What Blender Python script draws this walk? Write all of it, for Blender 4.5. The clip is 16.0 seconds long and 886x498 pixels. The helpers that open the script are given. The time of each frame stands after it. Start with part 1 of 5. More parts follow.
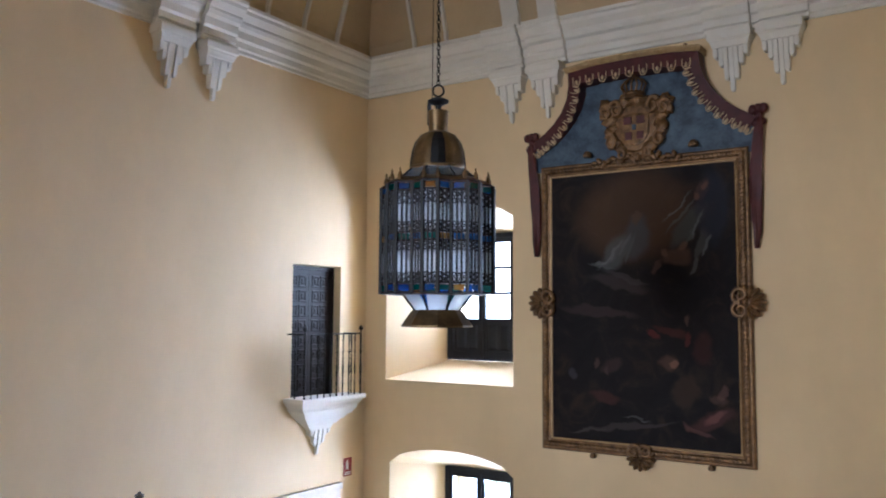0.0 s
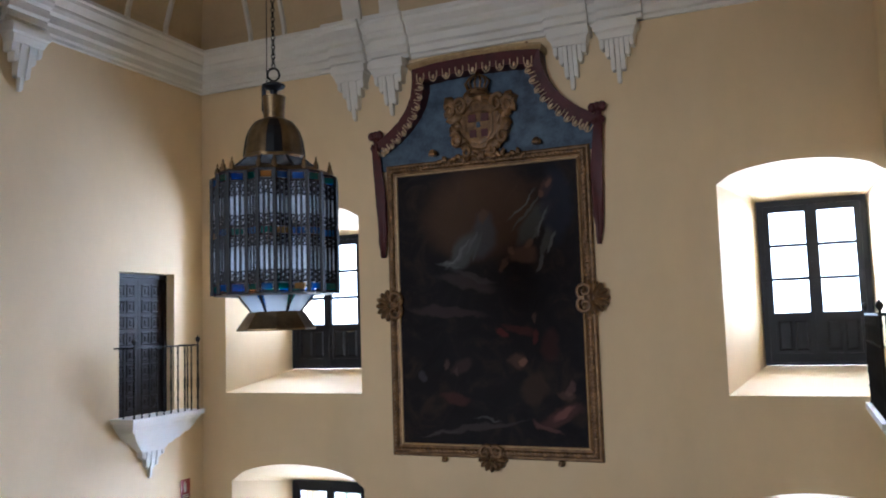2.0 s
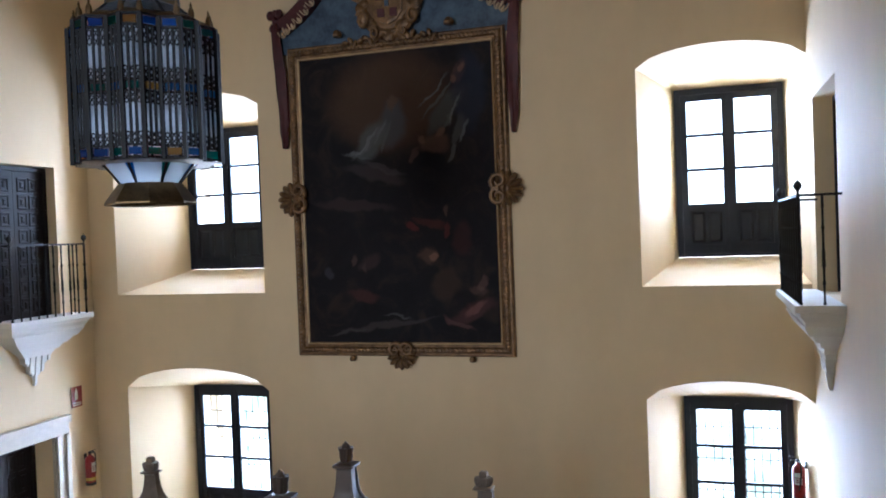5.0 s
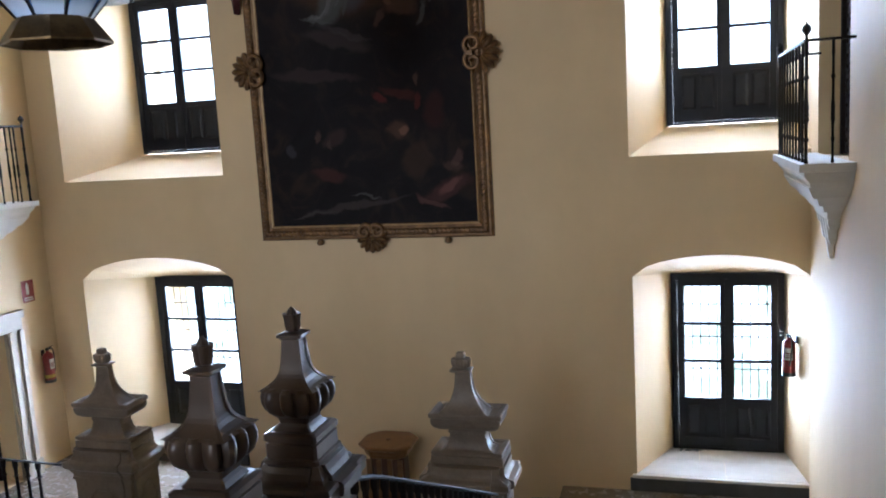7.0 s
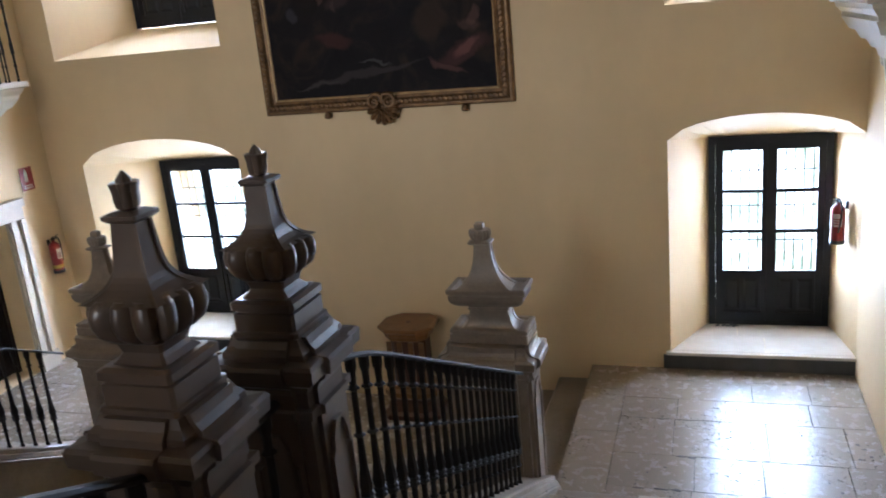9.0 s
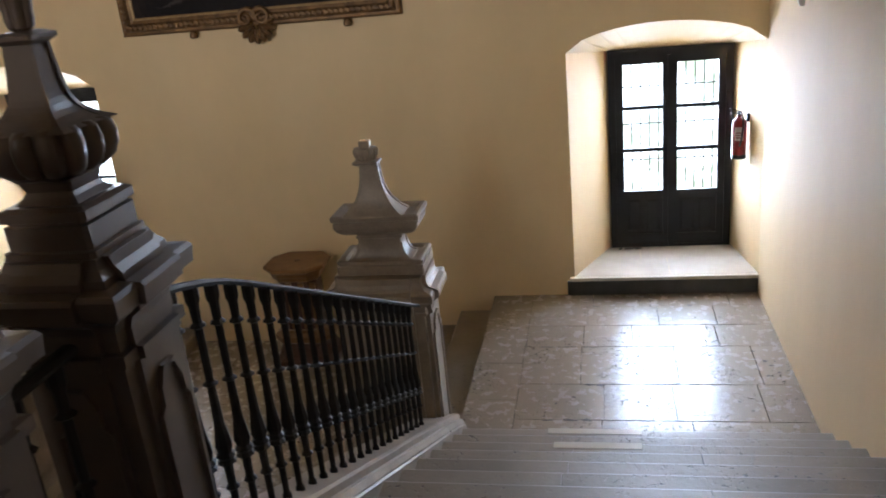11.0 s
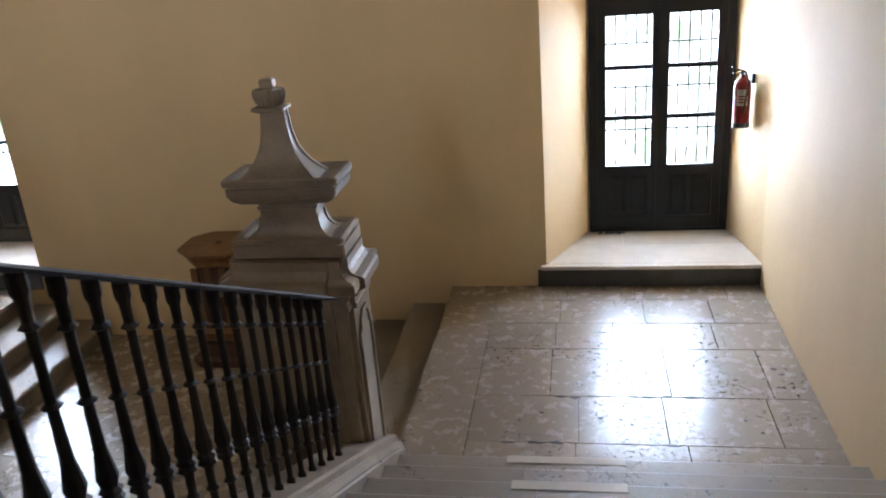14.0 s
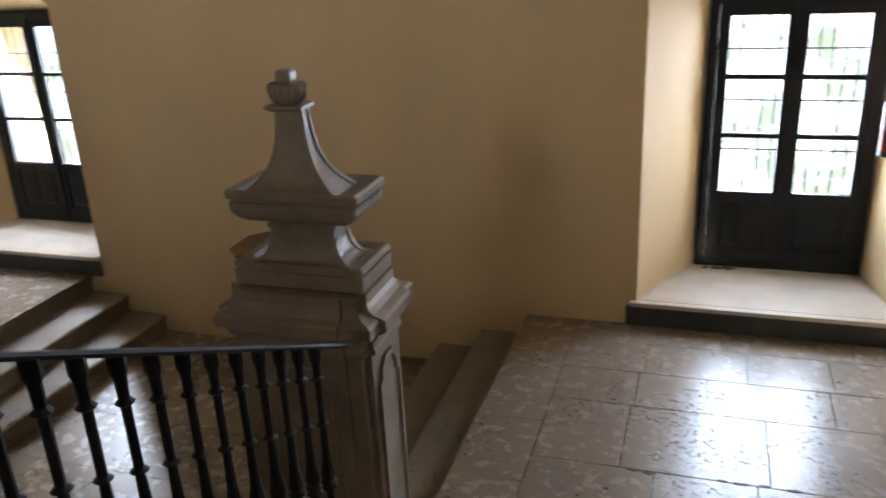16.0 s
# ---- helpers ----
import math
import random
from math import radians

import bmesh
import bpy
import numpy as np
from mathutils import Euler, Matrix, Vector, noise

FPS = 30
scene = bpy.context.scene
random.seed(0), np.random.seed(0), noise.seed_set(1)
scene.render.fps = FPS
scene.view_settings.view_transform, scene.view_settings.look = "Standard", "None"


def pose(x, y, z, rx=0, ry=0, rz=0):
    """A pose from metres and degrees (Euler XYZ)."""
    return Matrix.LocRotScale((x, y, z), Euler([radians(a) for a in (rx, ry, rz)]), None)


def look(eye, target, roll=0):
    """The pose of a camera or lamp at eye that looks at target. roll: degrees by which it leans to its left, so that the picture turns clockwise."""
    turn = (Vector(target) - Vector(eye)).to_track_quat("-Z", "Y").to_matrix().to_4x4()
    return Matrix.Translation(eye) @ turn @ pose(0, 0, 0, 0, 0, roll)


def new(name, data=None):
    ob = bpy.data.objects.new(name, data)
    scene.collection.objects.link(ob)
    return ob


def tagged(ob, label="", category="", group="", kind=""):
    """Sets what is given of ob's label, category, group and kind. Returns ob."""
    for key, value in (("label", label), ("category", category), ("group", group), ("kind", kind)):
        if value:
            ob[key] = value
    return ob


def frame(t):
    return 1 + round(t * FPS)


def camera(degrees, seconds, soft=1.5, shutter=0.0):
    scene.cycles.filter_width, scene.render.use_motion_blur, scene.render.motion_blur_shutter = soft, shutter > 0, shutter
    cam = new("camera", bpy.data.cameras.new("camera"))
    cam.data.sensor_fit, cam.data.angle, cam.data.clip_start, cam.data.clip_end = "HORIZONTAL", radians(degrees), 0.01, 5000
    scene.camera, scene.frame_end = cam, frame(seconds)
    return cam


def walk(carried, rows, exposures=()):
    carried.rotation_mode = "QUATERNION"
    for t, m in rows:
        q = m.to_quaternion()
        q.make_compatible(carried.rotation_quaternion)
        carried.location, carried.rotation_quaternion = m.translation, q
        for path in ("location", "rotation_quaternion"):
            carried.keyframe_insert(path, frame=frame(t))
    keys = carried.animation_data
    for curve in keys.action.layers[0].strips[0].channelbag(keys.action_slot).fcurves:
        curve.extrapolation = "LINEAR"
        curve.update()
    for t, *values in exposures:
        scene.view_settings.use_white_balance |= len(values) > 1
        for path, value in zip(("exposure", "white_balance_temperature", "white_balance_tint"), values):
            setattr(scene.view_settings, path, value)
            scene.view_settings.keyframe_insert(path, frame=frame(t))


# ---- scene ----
cam = camera(56.7, 16.0, soft=1.8, shutter=0.4)
PATH = [
    (0, (-0.861, -11.118, 5.028), (-1.972, -9.463, 5.19), 0.3),
    (0.5, (-0.949, -11.048, 5.044), (-1.949, -9.323, 5.205), -0.5),
    (1, (-1.044, -10.94, 5.06), (-1.924, -9.15, 5.211), -1.6),
    (1.5, (-1.071, -10.89, 4.968), (-1.913, -9.081, 5.107), -2.4),
    (2, (-1.048, -10.75, 4.956), (-1.832, -8.919, 5.134), -1.8),
    (2.5, (-1.054, -10.584, 4.913), (-1.753, -8.723, 5.137), -1.8),
    (3, (-1.145, -10.519, 4.884), (-1.75, -8.624, 5.092), -3.5),
    (3.5, (-1.225, -10.48, 4.805), (-1.807, -8.573, 4.969), -3.2),
    (4, (-1.127, -10.331, 4.731), (-1.728, -8.427, 4.851), -1.7),
    (4.2, (-1.104, -10.307, 4.738), (-1.704, -8.401, 4.815), -1.3),
    (6.3, (-1.366, -9.685, 4.435), (-1.968, -7.783, 4.287), -3.4),
    (6.5, (-1.352, -9.595, 4.405), (-1.936, -7.691, 4.223), -2.9),
    (7, (-1.361, -9.477, 4.348), (-1.914, -7.576, 4.065), -3.3),
    (7.5, (-1.49, -9.244, 4.219), (-2.052, -7.351, 3.903), -4.8),
    (8, (-1.521, -9.165, 4.172), (-2.127, -7.305, 3.753), -6.2),
    (8.5, (-1.49, -8.98, 4.062), (-2.132, -7.143, 3.602), -6.0),
    (9, (-1.477, -8.866, 4.021), (-2.092, -7.04, 3.483), -5.4),
    (9.5, (-1.563, -8.668, 3.898), (-2.065, -6.814, 3.338), -5.0),
    (10, (-1.609, -8.528, 3.848), (-2.041, -6.679, 3.218), -6.5),
    (10.2, (-1.595, -8.503, 3.818), (-2.033, -6.662, 3.171), -6.7),
    (12.3, (-1.545, -7.613, 3.397), (-1.812, -5.787, 2.625), -3.6),
    (12.5, (-1.524, -7.502, 3.347), (-1.812, -5.688, 2.556), -3.3),
    (13, (-1.517, -7.402, 3.286), (-1.821, -5.595, 2.484), -3.1),
    (13.5, (-1.583, -7.169, 3.189), (-1.901, -5.349, 2.423), -3.9),
    (14, (-1.572, -7.023, 3.122), (-1.902, -5.186, 2.404), -4.5),
    (14.5, (-1.508, -6.75, 3.054), (-1.778, -4.89, 2.369), -3.9),
    (15, (-1.508, -6.522, 3.049), (-1.725, -4.657, 2.361), -4.3),
    (15.5, (-1.501, -6.319, 3.023), (-1.828, -4.473, 2.325), -4.2),
    (16, (-1.434, -6.089, 2.991), (-2.028, -4.319, 2.276), -2.9),
]
walk(cam, [(t, look(eye, target, roll)) for t, eye, target, roll in PATH],
     exposures=[(0.0, 0.65, 5000, 14), (1.0, 0.40, 4950, 13), (2.0, 0.3, 4950, 13), (3.5, 0.26, 4850, 12), (7.0, 0.18, 5000, 12), (9.5, 0.28, 5300, 13), (12.5, 0.22, 5800, 13), (14.5, 0.12, 5650, 13), (16.0, -0.22, 5900, 13)])

# ---- world, sun and window light ----


world = bpy.data.worlds.new("world")
scene.world = world
world.use_nodes = True
wn = world.node_tree.nodes
sky = wn.new("ShaderNodeTexSky")
sky.sky_type, sky.sun_disc = "NISHITA", False
sky.sun_elevation, sky.sun_rotation = radians(50), radians(200)
wn["Background"].inputs["Strength"].default_value = 0.12
world.node_tree.links.new(sky.outputs["Color"], wn["Background"].inputs["Color"])
sun = new("sun", bpy.data.lights.new("sun", "SUN"))
sun.data.energy, sun.data.angle, sun.data.color = 3.0, radians(0.5), (1.0, 0.95, 0.88)
sun.matrix_world = pose(0, 0, 30, 40, 0, 20)


def window_or_fill_light(x, y, z, w, h, power, turn, color=(0.815, 0.89, 1.0), tilt=0):
    """Daylight of the sky in a window, or the added passage fill; turn 0 shines along -y, 180 along +y."""
    la = bpy.data.lights.new("daylight", "AREA")
    la.shape, la.size, la.size_y, la.energy, la.color = "RECTANGLE", w, h, power, color
    ob = new("daylight", la)
    ob.matrix_world = pose(x, y, z, -90 + tilt, 0, turn)
    return ob


# hall: right wall x = 0, far wall y = 0, side landings z = 0
XL, YB = -9.94, -14.2
TOP = 8.84            # underside of the cornice
RISE, TREAD = 0.172, 0.345
Y1 = -2.89            # first nosing of the lower flights
MID = 10 * RISE       # level of the half landing
Y2 = -7.35            # first nosing of the upper flights
UPPER = MID + 11 * RISE
DROP = -3 * 0.177     # level of the middle landing
XC = XL / 2
CURB0, CURB1 = -2.98, -2.68

window_or_fill_light(-0.83, 1.5, 5.4, 1.2, 2.05, 410, 0, (0.80, 0.885, 1.0), tilt=15)
window_or_fill_light(-8.18, 1.5, 5.4, 1.2, 2.05, 440, 0, tilt=15)
window_or_fill_light(-0.92, 1.5, 1.45, 1.15, 2.0, 350, 0, (0.80, 0.885, 1.0), tilt=28)
window_or_fill_light(-8.12, 1.5, 1.45, 1.15, 2.0, 560, 0, tilt=22)
# added fill lamp at the end of the unseen passage, brightens the far wall
window_or_fill_light(XC, YB - 7.4, 5.6, 3.2, 3.4, 930, 180, (1.0, 0.93, 0.82))


# ---- materials ----
def node(nt, kind, **values):
    n = nt.nodes.new(kind)
    for k, v in values.items():
        n.inputs[k].default_value = v
    return n


def mat(name, base, dark=None, rough=0.6, metal=0.0, scale=3.0, fine=40.0, bump=0.2, dist=0.004, patch=0.5, gloss_var=0.12,
        random_piece=0.0, spec=0.5, pits=0.0, streaks=0.0, grain=0.35):
    """A surface with stains at one scale and grain at another, in world metres."""
    m = bpy.data.materials.new(name)
    m.use_nodes = True
    nt = m.node_tree
    L = nt.links.new
    b = nt.nodes["Principled BSDF"]
    geo = nt.nodes.new("ShaderNodeNewGeometry")
    big = node(nt, "ShaderNodeTexNoise", Scale=scale, Detail=5.0, Roughness=0.6)
    small = node(nt, "ShaderNodeTexNoise", Scale=fine, Detail=4.0, Roughness=0.65)
    pos = geo.outputs["Position"]
    if streaks:
        mp = nt.nodes.new("ShaderNodeMapping")
        mp.inputs["Scale"].default_value = (1.0, 1.0, streaks)
        L(pos, mp.inputs["Vector"])
        pos = mp.outputs["Vector"]
    L(pos, big.inputs["Vector"])
    L(geo.outputs["Position"], small.inputs["Vector"])
    dark = dark or tuple(c * 0.7 for c in base)
    ramp = nt.nodes.new("ShaderNodeValToRGB")
    ramp.color_ramp.elements[0].position, ramp.color_ramp.elements[1].position = 0.5 - patch / 2, 0.5 + patch / 2
    ramp.color_ramp.elements[0].color, ramp.color_ramp.elements[1].color = (*dark, 1), (*base, 1)
    add = nt.nodes.new("ShaderNodeMath")
    add.operation = "MULTIPLY_ADD"
    add.inputs[1].default_value, add.inputs[2].default_value = grain, -grain / 2
    L(small.outputs["Fac"], add.inputs[0])
    tot = nt.nodes.new("ShaderNodeMath")
    L(big.outputs["Fac"], tot.inputs[0])
    L(add.outputs[0], tot.inputs[1])
    fac = tot.outputs[0]
    if random_piece:
        info = nt.nodes.new("ShaderNodeObjectInfo")
        r = nt.nodes.new("ShaderNodeMath")
        r.operation = "MULTIPLY_ADD"
        r.inputs[1].default_value, r.inputs[2].default_value = random_piece, -random_piece / 2
        L(info.outputs["Random"], r.inputs[0])
        t2 = nt.nodes.new("ShaderNodeMath")
        L(fac, t2.inputs[0])
        L(r.outputs[0], t2.inputs[1])
        fac = t2.outputs[0]
    L(fac, ramp.inputs["Fac"])
    L(ramp.outputs["Color"], b.inputs["Base Color"])
    ro = nt.nodes.new("ShaderNodeMapRange")
    ro.inputs["To Min"].default_value, ro.inputs["To Max"].default_value = max(rough - gloss_var, 0.02), min(rough + gloss_var, 1)
    L(small.outputs["Fac"], ro.inputs["Value"])
    L(ro.outputs["Result"], b.inputs["Roughness"])
    b.inputs["Metallic"].default_value = metal
    b.inputs["Specular IOR Level"].default_value = spec
    bp = node(nt, "ShaderNodeBump", Strength=bump, Distance=dist)
    L(small.outputs["Fac"], bp.inputs["Height"])
    out = bp
    if pits:
        vo = node(nt, "ShaderNodeTexNoise", Scale=30.0, Detail=4.0, Roughness=0.6)
        where = node(nt, "ShaderNodeTexNoise", Scale=1.9, Detail=3.0, Roughness=0.6)
        L(geo.outputs["Position"], vo.inputs["Vector"])
        L(geo.outputs["Position"], where.inputs["Vector"])
        mr = nt.nodes.new("ShaderNodeMapRange")
        mr.inputs["From Min"].default_value, mr.inputs["From Max"].default_value = 0.36, 0.42
        L(vo.outputs["Fac"], mr.inputs["Value"])
        wr = nt.nodes.new("ShaderNodeMapRange")
        wr.inputs["From Min"].default_value, wr.inputs["From Max"].default_value = 0.46, 0.56
        wr.inputs["To Min"].default_value, wr.inputs["To Max"].default_value = 1.0, 0.0
        L(where.outputs["Fac"], wr.inputs["Value"])
        mx = nt.nodes.new("ShaderNodeMath")
        mx.operation = "MAXIMUM"
        L(mr.outputs["Result"], mx.inputs[0])
        L(wr.outputs["Result"], mx.inputs[1])
        dirt = nt.nodes.new("ShaderNodeMix")
        dirt.data_type = "RGBA"
        dirt.inputs[6].default_value = (*[c * 0.2 for c in dark], 1)
        soft = nt.nodes.new("ShaderNodeMapRange")
        soft.inputs["From Max"].default_value = 0.45
        L(mx.outputs[0], soft.inputs["Value"])
        L(soft.outputs["Result"], dirt.inputs[0])
        L(ramp.outputs["Color"], dirt.inputs[7])
        L(dirt.outputs[2], b.inputs["Base Color"])
        b2 = node(nt, "ShaderNodeBump", Strength=pits, Distance=0.008)
        L(mx.outputs[0], b2.inputs["Height"])
        L(bp.outputs["Normal"], b2.inputs["Normal"])
        out = b2
    L(out.outputs["Normal"], b.inputs["Normal"])
    return m


PLASTER = mat("wall_plaster", (0.78, 0.607, 0.362), (0.67, 0.515, 0.295), rough=0.75, scale=0.9, fine=3, bump=0.22, dist=0.02, patch=0.6, streaks=0.45, grain=0.3)
WHITE = mat("white_plaster", (0.80, 0.77, 0.70), (0.70, 0.66, 0.58), rough=0.7, scale=1.6, fine=30, bump=0.1)
VAULT = mat("vault_plaster", (0.62, 0.48, 0.28), (0.50, 0.38, 0.22), rough=0.8, scale=0.8, fine=20, bump=0.1)
STONE = mat("floor_stone", (0.29, 0.24, 0.19), (0.235, 0.192, 0.149), rough=0.27, spec=0.75, scale=1.3, fine=9, bump=0.05, dist=0.006, gloss_var=0.03, random_piece=0.55, pits=1.0, grain=0.12, patch=0.8)
STEPST = mat("step_stone", (0.275, 0.23, 0.18), (0.18, 0.148, 0.115), rough=0.36, spec=0.55, scale=2.0, fine=14, bump=0.45, dist=0.008, random_piece=0.25, pits=0.7, grain=0.3)
JOINT = mat("joint_mortar", (0.03, 0.025, 0.02), rough=0.9)
DARKSTONE = mat("dark_riser_stone", (0.07, 0.07, 0.07), (0.035, 0.035, 0.035), rough=0.5, scale=4)
NEWEL = mat("newel_stone", (0.32, 0.255, 0.187), (0.165, 0.128, 0.093), rough=0.42, scale=4, fine=45, patch=0.55, bump=0.3, dist=0.003)
# darker newel stone: the shade of the backlit flight newels is in its colour
NEWELD = mat("shaded_newel_stone", (0.092, 0.064, 0.045), (0.05, 0.035, 0.025), rough=0.33, scale=4, fine=30, bump=0.15, dist=0.003, gloss_var=0.05, grain=0.12, patch=0.7)
IRON = mat("black_iron", (0.014, 0.0115, 0.010), (0.007, 0.006, 0.005), rough=0.58, metal=0.0, spec=0.3, scale=9, fine=80, bump=0.2, dist=0.002)
WOODD = mat("dark_wood", (0.024, 0.017, 0.016), (0.012, 0.009, 0.009), rough=0.55, spec=0.2, scale=5, fine=60, bump=0.25, dist=0.002, streaks=0.12)
WOODB = mat("window_wood", (0.011, 0.011, 0.015), (0.006, 0.006, 0.008), spec=0.3, rough=0.5, scale=5, fine=60, bump=0.2, dist=0.002)
OAK = mat("brown_wood", (0.26, 0.135, 0.05), (0.15, 0.075, 0.028), rough=0.42, scale=6, fine=60, bump=0.2, dist=0.002)
OAKD = mat("brown_wood_panel", (0.11, 0.05, 0.03), (0.06, 0.03, 0.02), rough=0.45, scale=6, fine=60)
GOLD = mat("worn_gilding", (0.26, 0.145, 0.055), (0.075, 0.042, 0.018), rough=0.42, metal=0.5, scale=9, fine=50, bump=0.6, dist=0.006, patch=0.4)
GOLDT = mat("gilt_trim", (0.50, 0.36, 0.17), (0.30, 0.2, 0.09), rough=0.45, metal=0.3, scale=12)
CRIMSON = mat("crimson_drape", (0.085, 0.012, 0.013), (0.04, 0.007, 0.008), rough=0.6, scale=6, fine=40)
BLUEP = mat("blue_painted_panel", (0.085, 0.13, 0.18), (0.025, 0.04, 0.065), rough=0.6, scale=5, fine=30, patch=0.35)
BRASS = mat("aged_brass", (0.20, 0.13, 0.055), (0.06, 0.04, 0.02), rough=0.42, metal=0.8, scale=8, fine=60, patch=0.5)
RED = mat("red_enamel", (0.24, 0.010, 0.011), (0.18, 0.008, 0.009), rough=0.3, scale=6)
YELLOW = mat("yellow_print", (0.55, 0.38, 0.05), rough=0.4, scale=10)
BLACKP = mat("black_plastic", (0.012, 0.012, 0.012), rough=0.4)
PAPER = mat("white_label", (0.75, 0.74, 0.70), rough=0.5, scale=10)
FRINGE = mat("pale_gilt_braid", (0.58, 0.44, 0.27), (0.42, 0.30, 0.16), rough=0.6, scale=12)
SILL = mat("sill_stone", (0.64, 0.58, 0.49), (0.46, 0.41, 0.34), rough=0.26, scale=3, fine=30, bump=0.04, patch=0.8, gloss_var=0.03, random_piece=0.2, grain=0.1)
LINEN = mat("pale_wall_stone", (0.60, 0.53, 0.42), (0.46, 0.40, 0.31), rough=0.6, scale=4, fine=40)
EARTH = mat("outside_ground", (0.52, 0.47, 0.38), (0.40, 0.36, 0.28), rough=0.9, scale=0.6, fine=9)


def glass(name, color, rough=0.02, mixed=0.85):
    """A thin pane: mostly clear, with a sheen."""
    m = bpy.data.materials.new(name)
    m.use_nodes = True
    nt = m.node_tree
    nt.nodes.remove(nt.nodes["Principled BSDF"])
    tr = node(nt, "ShaderNodeBsdfTransparent", Color=(*color, 1))
    gl = node(nt, "ShaderNodeBsdfGlossy", Color=(1, 1, 1, 1), Roughness=rough)
    tl = node(nt, "ShaderNodeBsdfTranslucent", Color=(*color, 1))
    m1 = node(nt, "ShaderNodeMixShader", Fac=1 - mixed)
    m2 = node(nt, "ShaderNodeMixShader", Fac=0.05)
    out = nt.nodes["Material Output"]
    nt.links.new(tr.outputs[0], m1.inputs[1])
    nt.links.new(tl.outputs[0], m1.inputs[2])
    nt.links.new(m1.outputs[0], m2.inputs[1])
    nt.links.new(gl.outputs[0], m2.inputs[2])
    nt.links.new(m2.outputs[0], out.inputs["Surface"])
    return m


PANE = glass("window_glass", (0.97, 0.985, 0.985), mixed=1.0)
CLEAR = glass("lantern_glass", (0.93, 0.96, 0.98), 0.05, 0.5)
DUSTY = glass("dusty_glass", (0.45, 0.44, 0.41), 0.1, 0.8)
LEAD = mat("dark_lead_strip", (0.006, 0.006, 0.007), (0.003, 0.003, 0.003), rough=0.55, spec=0.25, scale=9, fine=80)
BLUEG = glass("blue_glass", (0.08, 0.30, 0.72), 0.05, 0.55)
GREENG = glass("green_glass", (0.05, 0.36, 0.31), 0.05, 0.55)
AMBERG = glass("amber_glass", (0.75, 0.45, 0.14), 0.05, 0.55)


# ---- mesh helpers ----
def part(name, bm, material, parent=None, label="", smooth=False):
    me = bpy.data.meshes.new(name)
    bm.normal_update()
    bm.to_mesh(me)
    bm.free()
    if smooth:
        for p in me.polygons:
            p.use_smooth = True
        me.set_sharp_from_angle(angle=radians(35))
    me.materials.append(material)
    ob = new(name, me)
    if parent:
        ob.parent = parent
    if label:
        ob["label"] = label
    return ob


def thing(name, label, category, at=None, group="", kind=""):
    ob = new(name)
    if at is not None:
        ob.matrix_basis = at
    ob.empty_display_size = 0.1
    return tagged(ob, label, category, group, kind)


def box(bm, x0, x1, y0, y1, z0, z1, bevel=0.0):
    c = [bm.verts.new(p) for p in ((x0, y0, z0), (x1, y0, z0), (x1, y1, z0), (x0, y1, z0), (x0, y0, z1), (x1, y0, z1), (x1, y1, z1), (x0, y1, z1))]
    fs = [bm.faces.new([c[i] for i in q]) for q in ((3, 2, 1, 0), (4, 5, 6, 7), (0, 1, 5, 4), (1, 2, 6, 5), (2, 3, 7, 6), (3, 0, 4, 7))]
    if bevel:
        es = list({e for f in fs for e in f.edges})
        bmesh.ops.bevel(bm, geom=es, offset=bevel, segments=2, affect="EDGES", profile=0.6)
    return bm


def boxes(*dims, bevel=0.0):
    bm = bmesh.new()
    for d in dims:
        box(bm, *d, bevel=bevel)
    return bm


def loft(bm, rings, caps=True):
    """Skin closed rings of equally many points."""
    vs = [[bm.verts.new(p) for p in r] for r in rings]
    n = len(vs[0])
    for a, b in zip(vs, vs[1:]):
        for i in range(n):
            bm.faces.new((a[i], a[(i + 1) % n], b[(i + 1) % n], b[i]))
    if caps:
        bm.faces.new(vs[0][::-1])
        bm.faces.new(vs[-1])
    return bm


def square(h, z, chip=0.0):
    c = chip
    if c:
        return [(h - c, -h, z), (h, -h + c, z), (h, h - c, z), (h - c, h, z), (-h + c, h, z), (-h, h - c, z), (-h, -h + c, z), (-h + c, -h, z)]
    return [(h, -h, z), (h, h, z), (-h, h, z), (-h, -h, z)]


def turned(bm, profile, sides=12, lobes=0, depth=0.0, cx=0.0, cy=0.0):
    """A lathe of (radius, z) with optional gadroons."""
    rings = []
    for r, z in profile:
        ring = []
        for i in range(sides):
            a = 2 * math.pi * i / sides
            k = 1 - depth * (1 - abs(math.cos(a * lobes / 2))) if lobes else 1
            ring.append((cx + r * k * math.cos(a), cy + r * k * math.sin(a), z))
        rings.append(ring)
    return loft(bm, rings)


def bar(bm, a, b, w, h=None, sides=0):
    """A straight bar from a to b; w wide, h high."""
    a, b = Vector(a), Vector(b)
    d = (b - a).normalized()
    side = d.cross(Vector((0, 0, 1)))
    side = side.normalized() if side.length > 1e-4 else Vector((1, 0, 0))
    up = side.cross(d).normalized()
    h = w if h is None else h
    if sides:
        ring = [(math.cos(2 * math.pi * i / sides) * w / 2, math.sin(2 * math.pi * i / sides) * h / 2) for i in range(sides)]
    else:
        ring = [(-w / 2, -h / 2), (w / 2, -h / 2), (w / 2, h / 2), (-w / 2, h / 2)]
    return loft(bm, [[p + side * u + up * v for u, v in ring] for p in (a, b)])


# ---- walls with niches ----
def arch_pts(x0, x1, spring, apex, n=12):
    w, h = (x1 - x0) / 2, apex - spring
    out = []
    for i in range(n + 1):
        u = -1 + 2 * i / n
        out.append((x0 + w * (1 + u), spring + h * (1 - u * u) ** 0.62))
    return out


